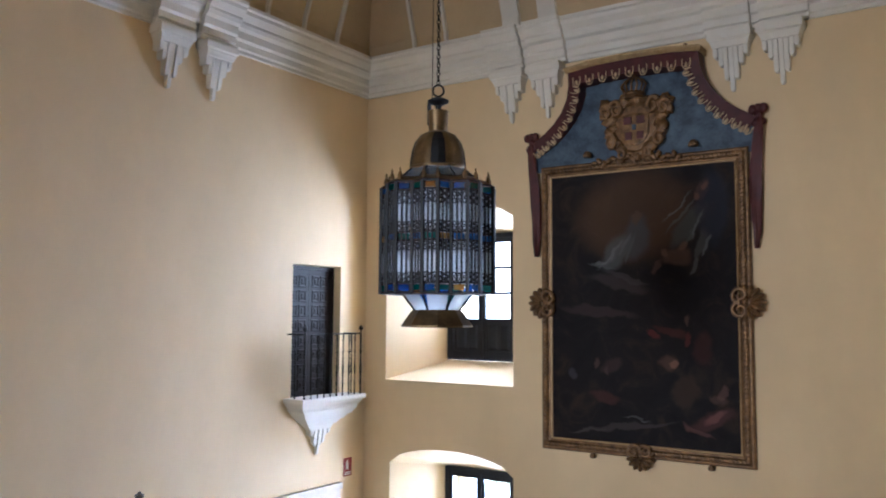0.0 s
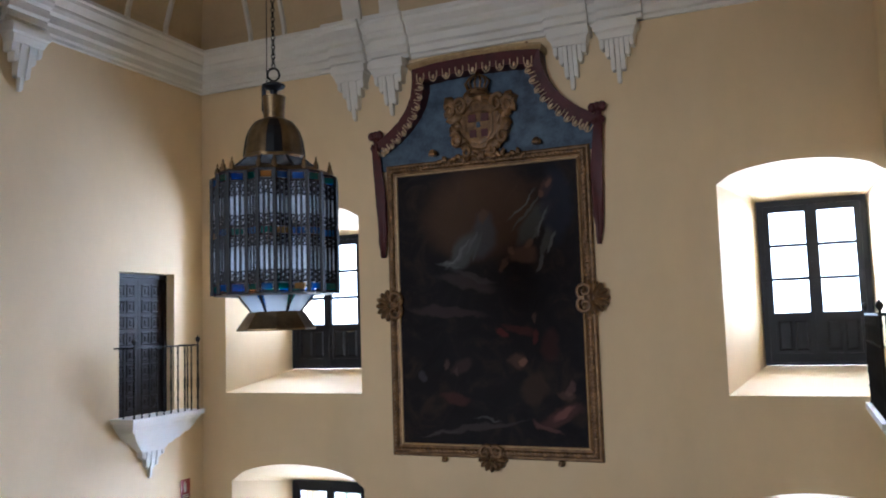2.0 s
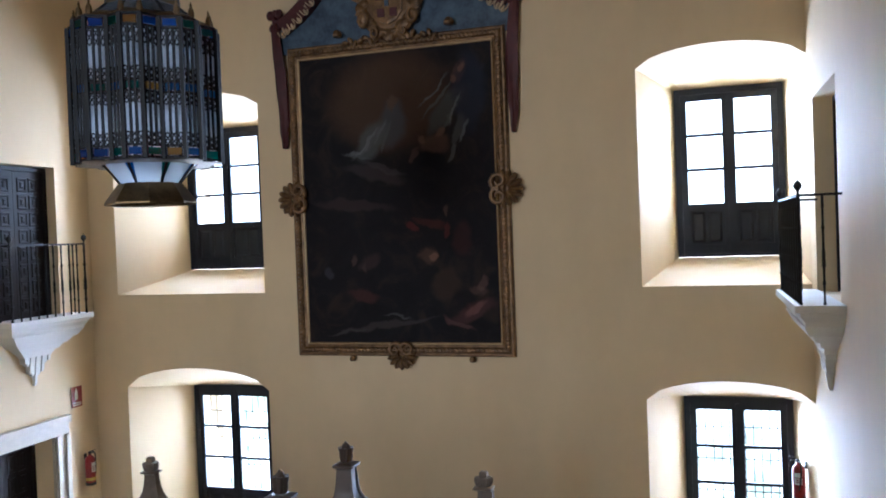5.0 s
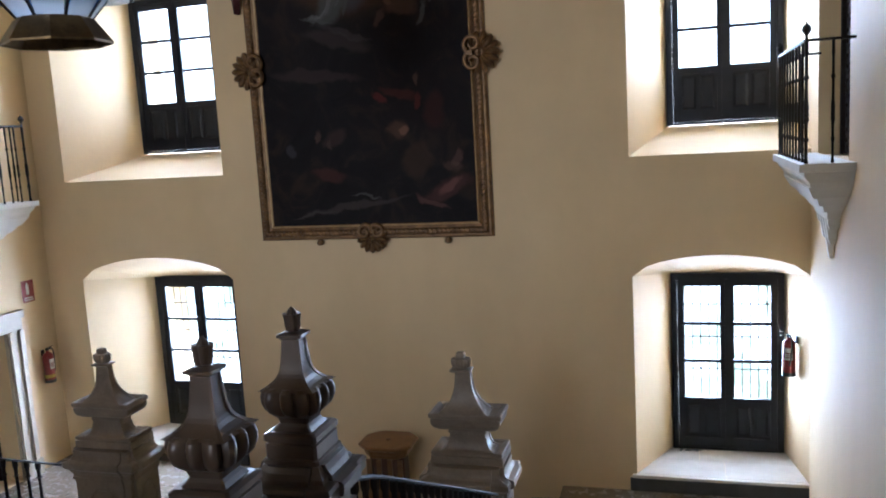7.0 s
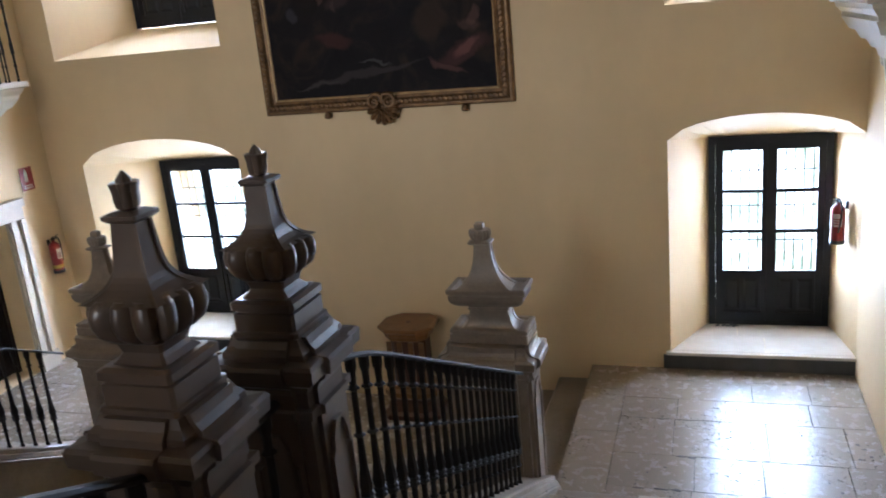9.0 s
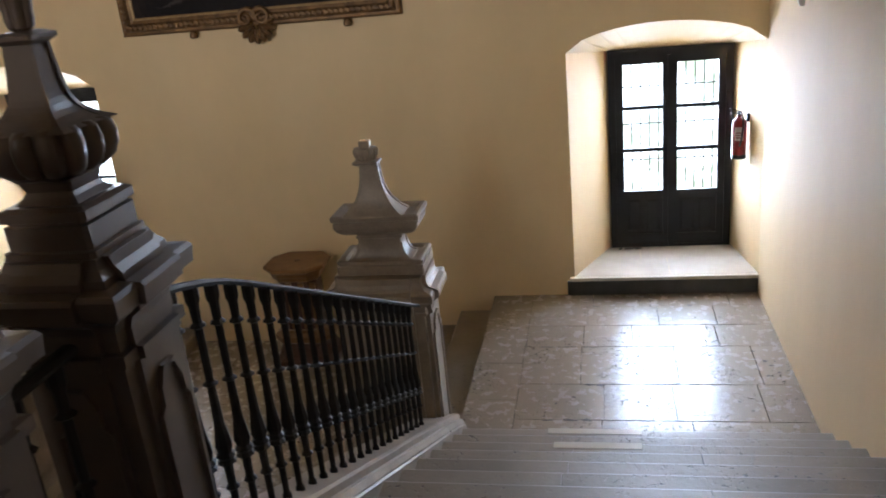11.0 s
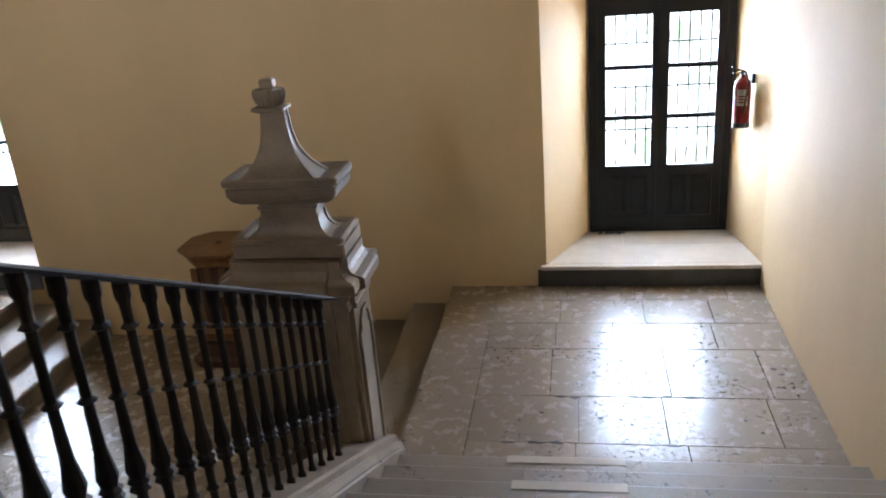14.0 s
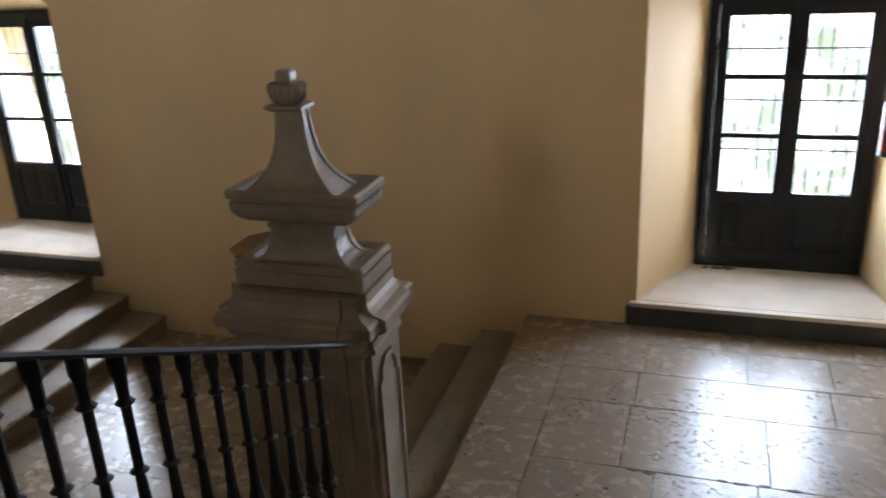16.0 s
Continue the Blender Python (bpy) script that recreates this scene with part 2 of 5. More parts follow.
def niche_band(bm, z0, z1, niches, y_out):
    """A stretch of far wall from z0 to z1; each niche: front x0 x1, sill, spring, apex, back x0 x1 z0 z1, depth."""
    def quad(*p):
        bm.faces.new([bm.verts.new(q) for q in p])
    xs = XL - 0.6
    xo = XL - 0.6
    for fx0, fx1, sill, spring, apex, bx0, bx1, bz0, bz1, dep, rx in niches:
        quad((xs, 0, z0), (fx0, 0, z0), (fx0, 0, z1), (xs, 0, z1))
        quad((bx0, y_out, z0), (xo, y_out, z0), (xo, y_out, z1), (bx0, y_out, z1))
        quad((fx0, 0, z0), (fx1, 0, z0), (fx1, 0, sill), (fx0, 0, sill))
        quad((bx1, y_out, z0), (bx0, y_out, z0), (bx0, y_out, bz0), (bx1, y_out, bz0))
        arc = arch_pts(fx0, fx1, spring, apex)
        for (a, b), (c, d) in zip(arc, arc[1:]):
            quad((a, 0, b), (c, 0, d), (c, 0, z1), (a, 0, z1))
        quad((bx1, y_out, bz1), (bx0, y_out, bz1), (bx0, y_out, z1), (bx1, y_out, z1))
        n = len(arc)
        front = [(fx0, 0, sill)] + [(a, 0, b) for a, b in arc] + [(fx1, 0, sill)]
        deep = [(bx0, dep, bz0)] + [(bx0 + (rx - bx0) * i / (n - 1), dep, bz1) for i in range(n)] + [(rx, dep, bz0)]
        back = [(bx0, dep, bz0)] + [(bx0 + (bx1 - bx0) * i / (n - 1), dep, bz1) for i in range(n)] + [(bx1, dep, bz0)]
        outer = [(p[0], y_out, p[2]) for p in back]
        m = len(front)
        for r0, r1 in ((front, deep), (deep, back), (back, outer)):
            for i in range(m):
                j = (i + 1) % m
                quad(r0[i], r1[i], r1[j], r0[j])
        xs, xo = fx1, bx1
    quad((xs, 0, z0), (0.6, 0, z0), (0.6, 0, z1), (xs, 0, z1))
    quad((0.6, y_out, z0), (xo, y_out, z0), (xo, y_out, z1), (0.6, y_out, z1))


WIN_UL = (-9.48, -7.02, 3.95, 6.59, 6.83, -8.87, -7.49, 4.26, 6.43, 1.08, -7.49)
WIN_UR = (-1.89, -0.0, 3.95, 6.57, 6.80, -1.47, -0.17, 4.25, 6.42, 1.10, -0.155)
WIN_LL = (-9.38, -7.02, 0.20, 2.58, 2.88, -8.82, -7.43, 0.20, 2.455, 0.95, -7.43)
WIN_LR = (-1.88, -0.0, 0.20, 2.58, 2.82, -1.46, -0.175, 0.20, 2.445, 0.95, -0.160)
bm = bmesh.new()
niche_band(bm, -4.2, 3.3, (WIN_LL, WIN_LR), 1.6)
niche_band(bm, 3.3, 10.0, (WIN_UL, WIN_UR), 1.6)
bmesh.ops.remove_doubles(bm, verts=bm.verts, dist=0.0005)
bmesh.ops.dissolve_degenerate(bm, edges=bm.edges, dist=0.0005)
bmesh.ops.recalc_face_normals(bm, faces=bm.faces)
tagged(part("wall_far", bm, PLASTER), "thick cream plaster wall with deep splayed arched window niches", "wall", kind="structure")


def wall_y(name, x0, x1, openings, label):
    """A side wall between x0 and x1 with door openings (y0, y1, z0, z1) through it."""
    bm = bmesh.new()
    ys = sorted({YB - 0.5, 0.0, *[o[0] for o in openings], *[o[1] for o in openings]})
    for a, b in zip(ys, ys[1:]):
        holes = sorted((o[2], o[3]) for o in openings if o[0] <= a and o[1] >= b)
        z = -4.2
        for h0, h1 in holes + [(10.0, 10.0)]:
            if h0 > z:
                box(bm, x0, x1, a, b, z, h0)
            z = h1
    bmesh.ops.remove_doubles(bm, verts=bm.verts, dist=0.0005)
    return tagged(part(name, bm, PLASTER), label, "wall", kind="structure")


BAL_DOOR = (-1.79, -0.66, 3.72, 5.83)
BAL_DOOR_R = (-2.0, -0.42, 3.90, 6.0)
LOW_DOOR = (-1.98, -0.93, 0.0, 2.04)
wall_y("wall_left", XL - 0.6, XL, (BAL_DOOR, LOW_DOOR), "cream plaster side wall with a balcony door and a lower door")
wall_y("wall_right", 0.0, 0.6, (BAL_DOOR_R,), "cream plaster side wall with a high balcony door")

# wall behind the start of the walk; tall middle opening and unseen passage added to shape light
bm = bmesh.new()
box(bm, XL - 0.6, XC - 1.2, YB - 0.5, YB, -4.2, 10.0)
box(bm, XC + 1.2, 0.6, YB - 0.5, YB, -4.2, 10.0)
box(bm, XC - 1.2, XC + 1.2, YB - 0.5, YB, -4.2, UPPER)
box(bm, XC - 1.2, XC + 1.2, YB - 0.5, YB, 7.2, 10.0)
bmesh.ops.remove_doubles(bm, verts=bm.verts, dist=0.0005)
tagged(part("wall_back", bm, PLASTER), "unseen cream plaster wall with a tall opening added to let fill light in", "wall", kind="structure")
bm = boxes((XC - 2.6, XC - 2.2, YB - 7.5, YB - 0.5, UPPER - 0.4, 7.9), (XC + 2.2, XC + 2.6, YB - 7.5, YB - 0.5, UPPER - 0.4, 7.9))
tagged(part("passage_walls", bm, PLASTER), "plaster walls of an unseen passage added behind the hall to shape light", "wall", kind="structure")
tagged(part("passage_ceiling", boxes((XC - 2.2, XC + 2.2, YB - 7.5, YB - 0.5, 7.5, 7.9)), WHITE), "white ceiling of the unseen added passage", "ceiling", kind="structure")
tagged(part("passage_floor", boxes((XC - 2.2, XC + 2.2, YB - 7.5, YB - 0.5, UPPER - 0.4, UPPER)), STEPST), "stone floor of the unseen added passage", "floor", kind="structure")

# cornice round the hall, with breaks over the paired corbels
CORNICE = [(0.0, TOP), (0.05, TOP), (0.05, TOP + 0.05), (0.09, TOP + 0.07), (0.09, TOP + 0.16), (0.13, TOP + 0.19), (0.13, TOP + 0.3), (0.19, TOP + 0.33), (0.22, TOP + 0.38),
           (0.22, TOP + 0.42), (0.30, TOP + 0.5), (0.31, TOP + 0.55), (0.34, TOP + 0.57), (0.34, TOP + 0.62), (0.0, TOP + 0.63)]


def ring_profile(bm, profile):
    loft(bm, [[(XL + p, YB + p, z), (0 - p, YB + p, z), (0 - p, 0 - p, z), (XL + p, 0 - p, z)] for p, z in profile], caps=False)


bm = bmesh.new()
ring_profile(bm, CORNICE)
cornice = tagged(part("cornice", bm, WHITE), "white moulded plaster cornice below the vault", "cornice", kind="structure")


def cornice_break(m):
    """The forward step of the cornice above a pair of corbels."""
    bm = bmesh.new()
    for x in (-0.36, 0.36):
        w = 0.3
        pts = [(p + 0.09, z) for p, z in CORNICE[1:-1]]
        loft(bm, [[(x - w - 0.0, 0.0, z), (x - w, -p, z), (x + w, -p, z), (x + w, 0.0, z)] for p, z in pts])
    for v in bm.verts:
        v.co = m @ v.co
    bmesh.ops.recalc_face_normals(bm, faces=bm.faces)
    return part("cornice_break", bm, WHITE, cornice)


def pendants(bm, w, z_top, z_tip, deep, thin, columns=7):
    """Hanging stalactite columns under a block, longest in the middle and thinning downwards; one bmesh each if bm is None."""
    made = []
    cw = 2 * w / columns
    mid = (columns - 1) / 2
    for i in range(columns):
        far = abs(i - mid) / mid
        z0 = z_tip + (z_top - z_tip) * (0.80 * far ** 0.85) + (0.035 if i % 2 else 0.0)
        x0, x1 = -w + cw * i + 0.004, -w + cw * (i + 1) - 0.004
        back = 0.014 if i % 2 else 0.0
        u = (z_top - z0) / (z_top - z_tip)
        made.append(bmesh.new() if bm is None else bm)
        d1 = deep + (thin - deep) * u - back
        loft(made[-1], [[(x0 + g, 0.0, z), (x0 + g, -d, z), (x1 - g, -d, z), (x1 - g, 0.0, z)] for g, d, z in ((cw * 0.16, d1, z0), (0.0, d1 + 0.012, z0 + 0.03), (0.0, deep - back, z_top))])
    return made


def corbel(m):
    bm = bmesh.new()
    w = 0.285
    loft(bm, [[(-a, 0.0, z), (-a, -d, z), (a, -d, z), (a, 0.0, z)] for a, d, z in
              ((w * 0.80, 0.19, TOP - 0.23), (w * 0.84, 0.205, TOP - 0.19), (w * 0.9, 0.225, TOP - 0.155), (w * 0.9, 0.225, TOP - 0.145), (w, 0.25, TOP - 0.12), (w, 0.26, TOP - 0.04), (w * 0.95, 0.24, TOP - 0.035), (w * 0.95, 0.24, TOP + 0.0))])
    pendants(bm, w * 0.8, TOP - 0.228, TOP - 0.84, 0.17, 0.05)
    bmesh.ops.recalc_face_normals(bm, faces=bm.faces)
    for v in bm.verts:
        v.co = m @ v.co
    return part("corbel", bm, WHITE, cornice, "white stalactite corbel")


for x in (-6.70, -3.33):
    cornice_break(pose(x, 0, 0))
    for o in (-0.315, 0.315):
        corbel(pose(x + o, -0.002, 0))
for y in (-3.88, -10.4):
    for side, x in ((90, XL + 0.002), (-90, -0.002)):
        m = pose(x, y, 0, 0, 0, side)
        cornice_break(m)
        for o in (-0.38, 0.38):
            corbel(m @ pose(o, 0, 0))

# coved vault with flat white ribs
bm = bmesh.new()
cove = [(0.0, TOP + 0.60), (0.03, TOP + 0.9), (0.25, TOP + 1.6), (0.8, TOP + 2.5), (1.7, TOP + 3.3), (2.9, TOP + 3.8), (4.2, TOP + 4.0)]
vs = [[bm.verts.new(q) for q in ((XL + p, YB + p, z), (-p, YB + p, z), (-p, -p, z), (XL + p, -p, z))] for p, z in cove]
for a, b in zip(vs, vs[1:]):
    for i in range(4):
        bm.faces.new((a[i], a[(i + 1) % 4], b[(i + 1) % 4], b[i]))
bm.faces.new(vs[-1])
tagged(part("ceiling", bm, VAULT), "ochre plaster coved vault above the cornice", "ceiling", kind="structure")


def rib(x, y, turn, w=0.3):
    bm = bmesh.new()
    m = pose(x, y, 0, 0, 0, turn)
    loft(bm, [[m @ Vector((-w / 2, -p - 0.0, z)), m @ Vector((-w / 2, -p - 0.06, z - 0.03)), m @ Vector((w / 2, -p - 0.06, z - 0.03)), m @ Vector((w / 2, -p, z))] for p, z in cove])
    bmesh.ops.recalc_face_normals(bm, faces=bm.faces)
    return tagged(part("vault_rib", bm, WHITE), "white plaster rib rising from the cornice into the vault", "rib", "vault ribs", "structure")


for x in (-6.70, -3.33):
    for o in (-0.315, 0.315):
        rib(x + o, 0, 0)
for y in (-3.88, -10.4):
    for o in (-0.38, 0.38):
        rib(XL, y + o, 90)
        rib(0, y + o, -90)
for x in (-8.9, -8.25):
    rib(x, 0, 0, 0.05)
for y in (-0.9, -1.7, -2.5):
    rib(XL, y, 90, 0.05)


# ---- windows ----
def window(name, bx0, bx1, z0, z1, y, rail_z, label):
    """A two-leaf dark wooden window: fixed frame, leaves with three panes above a solid panel, a grille outside."""
    w = thing(name, label, "window", kind="structure")
    fw, t = 0.075, 0.09
    bm = boxes((bx0, bx0 + fw, y - t, y, z0, z1), (bx1 - fw, bx1, y - t, y, z0, z1), (bx0 + fw, bx1 - fw, y - t, y, z1 - fw, z1), (bx0 + fw, bx1 - fw, y - t, y, z0, z0 + 0.035))
    part("window_frame", bm, WOODB, w)
    mid = (bx0 + bx1) / 2
    for a, b in ((bx0 + fw + 0.001, mid - 0.001), (mid + 0.001, bx1 - fw - 0.001)):
        s = 0.075
        zt, zb = z1 - fw - 0.001, z0 + 0.036
        ya, yb = y - 0.078, y - 0.03
        bm = boxes((a, a + s, ya, yb, zb, zt), (b - s, b, ya, yb, zb, zt), (a + s, b - s, ya, yb, zt - 0.085, zt), (a + s, b - s, ya, yb, zb, zb + 0.12),
                   (a + s, b - s, ya, yb, rail_z - 0.075, rail_z), bevel=0.0)
        top, n = zt - 0.085, 3
        hp = (top - rail_z) / n
        for k in (1, 2):
            box(bm, a + s, b - s, ya + 0.005, yb - 0.005, rail_z + hp * k - 0.02, rail_z + hp * k + 0.02)
        leaf = part("leaf", bm, WOODB, w)
        cx = (a + b) / 2
        bm = boxes((a + s, b - s, ya + 0.02, yb - 0.012, zb + 0.12, rail_z - 0.075))
        for p0, p1 in ((a + s + 0.03, cx - 0.02), (cx + 0.02, b - s - 0.03)):
            loft(bm, [[(p0, ya + 0.02, zb + 0.15), (p1, ya + 0.02, zb + 0.15), (p1, ya + 0.02, rail_z - 0.105), (p0, ya + 0.02, rail_z - 0.105)],
                      [(p0 + 0.03, ya + 0.008, zb + 0.18), (p1 - 0.03, ya + 0.008, zb + 0.18), (p1 - 0.03, ya + 0.008, rail_z - 0.135), (p0 + 0.03, ya + 0.008, rail_z - 0.135)]])
        bmesh.ops.recalc_face_normals(bm, faces=bm.faces)
        part("panel", bm, WOODB, leaf)
        for k in range(n):
            e = 0.021
            bm = boxes((a + s, b - s, y - 0.056, y - 0.052, rail_z + hp * k + (e if k else 0), rail_z + hp * (k + 1) - (e if k < n - 1 else 0)))
            pn = part("pane", bm, PANE, leaf)
            pn.visible_shadow = False
    part("bolt", boxes((mid - 0.022, mid + 0.022, y - 0.095, y - 0.0785, z0 + 0.037, z1 - 0.077)), WOODB, w)
    return w


def grille(bx0, bx1, z0, z1, y, ringed):
    g = thing("window_grille", "iron bar grille outside the window", "grille", group="window grilles")
    n = 13
    for i in range(n):
        x = bx0 + (bx1 - bx0) * (i + 0.5) / n
        part("upright", bar(bmesh.new(), (x, y, z0), (x, y, z1), 0.014, sides=6), IRON, g)
    zz = z0 + 0.12
    while zz < z1:
        part("crossbar", boxes((bx0, bx1, y - 0.005, y + 0.005, zz - 0.007, zz + 0.007)), IRON, g)
        zz += ringed


for nm, W, y, rz, lb in (("window_1", WIN_UL, 1.08, 4.98, "upper window with dark blue-black wooden leaves and six bright panes"),
                         ("window_2", WIN_UR, 1.10, 4.94, "upper window with dark blue-black wooden leaves and six bright panes"),
                         ("window_3", WIN_LL, 0.95, 0.87, "glazed double door window in dark wood above a stone sill"),
                         ("window_4", WIN_LR, 0.95, 0.877, "glazed double door window in dark wood above a stone sill")):
    window(nm, W[5] - 0.012, W[6] + 0.012, W[7] + 0.004, W[8] + 0.012, y - 0.003, rz, lb)
grille(WIN_LL[5], WIN_LL[6], 0.2, 2.48, 1.2, 0.42)
grille(WIN_LR[5], WIN_LR[6], 0.2, 2.48, 1.2, 0.42)


# ---- doors in the side walls ----
def coffered_door(name, m, w, h, label, cols=2, rows=8):
    """Two leaves of raised square coffers; local x along the wall, -y into the hall."""
    d = thing(name, label, "door", m, kind="structure")
    part("door_frame", boxes((0, 0.06, 0, 0.1, 0, h), (w - 0.06, w, 0, 0.1, 0, h), (0.06, w - 0.06, 0, 0.1, h - 0.06, h)), WOODD, d)
    for s in range(2):
        a = 0.062 + s * (w / 2 - 0.06)
        b = a + w / 2 - 0.064
        leaf = part("leaf", boxes((a, b, 0.04, 0.09, 0.01, h - 0.062)), WOODD, d)
        cw, ch = (b - a - 0.1) / cols, (h - 0.2) / rows
        for i in range(cols):
            for j in range(rows):
                x0, z0 = a + 0.05 + i * cw + 0.015, 0.07 + j * ch + 0.02
                x1, z1 = x0 + cw - 0.03, z0 + ch - 0.04
                bm = bmesh.new()
                rings = []
                for g, yy in ((0, 0.04), (0.008, 0.026), (0.024, 0.026), (0.034, 0.038), (0.055, 0.038), (0.068, 0.024)):
                    rings.append([(x0 + g, yy, z0 + g), (x1 - g, yy, z0 + g), (x1 - g, yy, z1 - g), (x0 + g, yy, z1 - g)])
                loft(bm, rings)
                part("panel", bm, WOODD, leaf)
    return d


ML = Matrix(((0, -1, 0, XL), (1, 0, 0, 0), (0, 0, 1, 0), (0, 0, 0, 1)))   # local x runs along +y on the left wall, local y into the wall
MR = Matrix(((0, 1, 0, 0.0), (1, 0, 0, 0), (0, 0, 1, 0), (0, 0, 0, 1)))   # mirrored for the right wall
coffered_door("door_1", ML @ pose(-1.79, 0.15, 3.72), 1.13, 2.10, "closed dark wooden double door with square coffers behind a balcony")
coffered_door("door_2", MR @ pose(-2.0, 0.2, 3.90), 1.58, 2.10, "closed dark wooden double door with square coffers behind a balcony")
coffered_door("door_3", ML @ pose(-1.98, 0.3, 0.0), 1.05, 2.04, "dark wooden door in a pale stone surround", 2, 6)

# stone surround of the lower door
bm = bmesh.new()
for a, b in ((-1.98, -2.26), (-0.93, -0.65)):
    lo, hi = min(a, b), max(a, b)
    box(bm, XL + 0.002, XL + 0.05, lo, hi, 0.0, 2.04)
    s = 1 if b > a else -1
    for o, w, p in ((0.03, 0.05, 0.075), (0.19, 0.07, 0.085)):
        q0, q1 = sorted((a + s * o, a + s * (o + w)))
        box(bm, XL + 0.002, XL + p, q0, q1, 0.0, 2.04)
    q0, q1 = sorted((a - s * 0.0, a + s * 0.3))
    box(bm, XL + 0.002, XL + 0.1, q0, q1, 0.0, 0.22)
box(bm, XL + 0.002, XL + 0.05, -2.26, -0.65, 2.04, 2.27)
box(bm, XL + 0.002, XL + 0.085, -2.28, -0.63, 2.2, 2.3)
tagged(part("door_surround", bm, LINEN), "pale carved stone surround of the lower door", "door surround", kind="structure")


# ---- balconies ----
BALUSTER = [(0.013, 0.0), (0.013, 0.02), (0.010, 0.03), (0.010, 0.16), (0.016, 0.17), (0.016, 0.185), (0.010, 0.195), (0.011, 0.30), (0.019, 0.33), (0.013, 0.35), (0.018, 0.365),
            (0.013, 0.38), (0.017, 0.41), (0.011, 0.47), (0.010, 0.62), (0.016, 0.63), (0.016, 0.645), (0.010, 0.655), (0.010, 0.80), (0.015, 0.81), (0.012, 0.83), (0.012, 0.90)]


def balcony(m, y0=-1.95, y1=-0.47, pr=0.42, group="balconies"):
    b = thing("balcony", "small white stone balcony with black iron railing on a stepped corbel", "balcony", m, group)
    top = 3.72
    bm = bmesh.new()
    loft(bm, [[(y0 + a, 0.001, z), (y0 + a, -pr + a, z), (y1 - a, -pr + a, z), (y1 - a, 0.001, z)] for a, z in
              ((0.10, top - 0.20), (0.09, top - 0.16), (0.05, top - 0.11), (0.04, top - 0.075), (0.0, top - 0.065), (0.0, top - 0.0))])
    part("slab", bm, WHITE, b)
    bm = bmesh.new()
    cy = (y0 + y1) / 2
    hw = (y1 - y0) / 2 - 0.10
    loft(bm, [[(cy - a, 0.001, z), (cy - a, -d, z), (cy + a, -d, z), (cy + a, 0.001, z)] for a, d, z in
              ((hw * 0.36, 0.105, top - 0.53), (hw * 0.47, 0.12, top - 0.46), (hw * 0.5, 0.15, top - 0.455), (hw * 0.62, 0.175, top - 0.39), (hw * 0.66, 0.21, top - 0.385),
               (hw * 0.8, 0.245, top - 0.31), (hw * 0.84, 0.28, top - 0.305), (hw * 0.98, 0.335, top - 0.20))])
    bmesh.ops.recalc_face_normals(bm, faces=bm.faces)
    cb = part("corbel", bm, WHITE, b)
    for bm in pendants(None, hw * 0.36, top - 0.528, top - 0.93, 0.10, 0.03, 9):
        bmesh.ops.recalc_face_normals(bm, faces=bm.faces)
        for v in bm.verts:
            v.co.x += cy
        part("pendant", bm, WHITE, cb)
    H = 0.98
    ra, rb, rp = y0 + 0.08, y1 - 0.08, -pr + 0.06
    bm = bmesh.new()
    for p, q in (((ra, 0.02, top + H), (ra, rp, top + H)), ((ra, rp, top + H), (rb, rp, top + H)), ((rb, rp, top + H), (rb, 0.02, top + H))):
        bar(bm, p, q, 0.03, 0.022)
    rail = part("handrail", bm, IRON, b)
    pts = [(ra + (rb - ra) * i / 9, rp, 1.0) for i in range(10)] + [(ra, rp * 0.45, 1.0), (rb, rp * 0.45, 1.0)]
    for x, y, k in pts:
        corner = (abs(x - ra) < 0.01 or abs(x - rb) < 0.01) and y == rp
        f = 1.35 if corner else 1.0
        bm = turned(bmesh.new(), [(r * f, top + z * (H - 0.01) / 0.90) for r, z in BALUSTER], 8)
        part("baluster", bm, IRON, b, smooth=True)
        if corner:
            bm = turned(bmesh.new(), [(0.012, top + H), (0.012, top + H + 0.04), (0.02, top + H + 0.05), (0.036, top + H + 0.075), (0.038, top + H + 0.09), (0.028, top + H + 0.115), (0.008, top + H + 0.13), (0.003, top + H + 0.15)], 10, cx=x, cy=y)
            part("ball_finial", bm, IRON, rail, smooth=True)
    # balusters were turned at the origin; move each to its foot
    feet = iter(pts)
    for ob in b.children:
        if ob.name.startswith("baluster"):
            x, y, k = next(feet)
            ob.location = (x, y, 0)
    return b


balcony(ML @ pose(0, 0, 0.03))
balcony(MR @ pose(0, 0, 0.20), -2.30, -0.36, 0.42)

# ---- landings and flights ----
GROUT = 0.0045


def slab_piece(parent, x0, x1, y0, y1, top, material, thick=0.05, name="slab"):
    """One floor stone with eased edges and a slight tilt of its own."""
    g = GROUT / 2
    e = 0.0012
    dz = random.uniform(-0.0012, 0.0012)
    bm = bmesh.new()
    x0, x1, y0, y1 = x0 + g, x1 - g, y0 + g, y1 - g
    loft(bm, [[(x0, y0, top - thick), (x1, y0, top - thick), (x1, y1, top - thick), (x0, y1, top - thick)],
              [(x0, y0, top - e), (x1, y0, top - e), (x1, y1, top - e), (x0, y1, top - e)],
              [(x0 + e, y0 + e, top + dz), (x1 - e, y0 + e, top + random.uniform(-.001, .001)), (x1 - e, y1 - e, top + dz), (x0 + e, y1 - e, top + random.uniform(-.001, .001))]])
    return part(name, bm, material, parent)


ROWS_R = [(-0.325, 0.0, (-1.69, -1.1, -0.32)), (-0.78, -0.325, (-1.75, -1.05, -0.5)), (-1.23, -0.78, (-1.78, -1.32, -0.54)), (-1.93, -1.23, (-1.80, -0.96, -0.28)),
          (-2.50, -1.93, (-1.60, -1.03, -0.34)), (-2.875, -2.50, (-1.62, -0.92))]


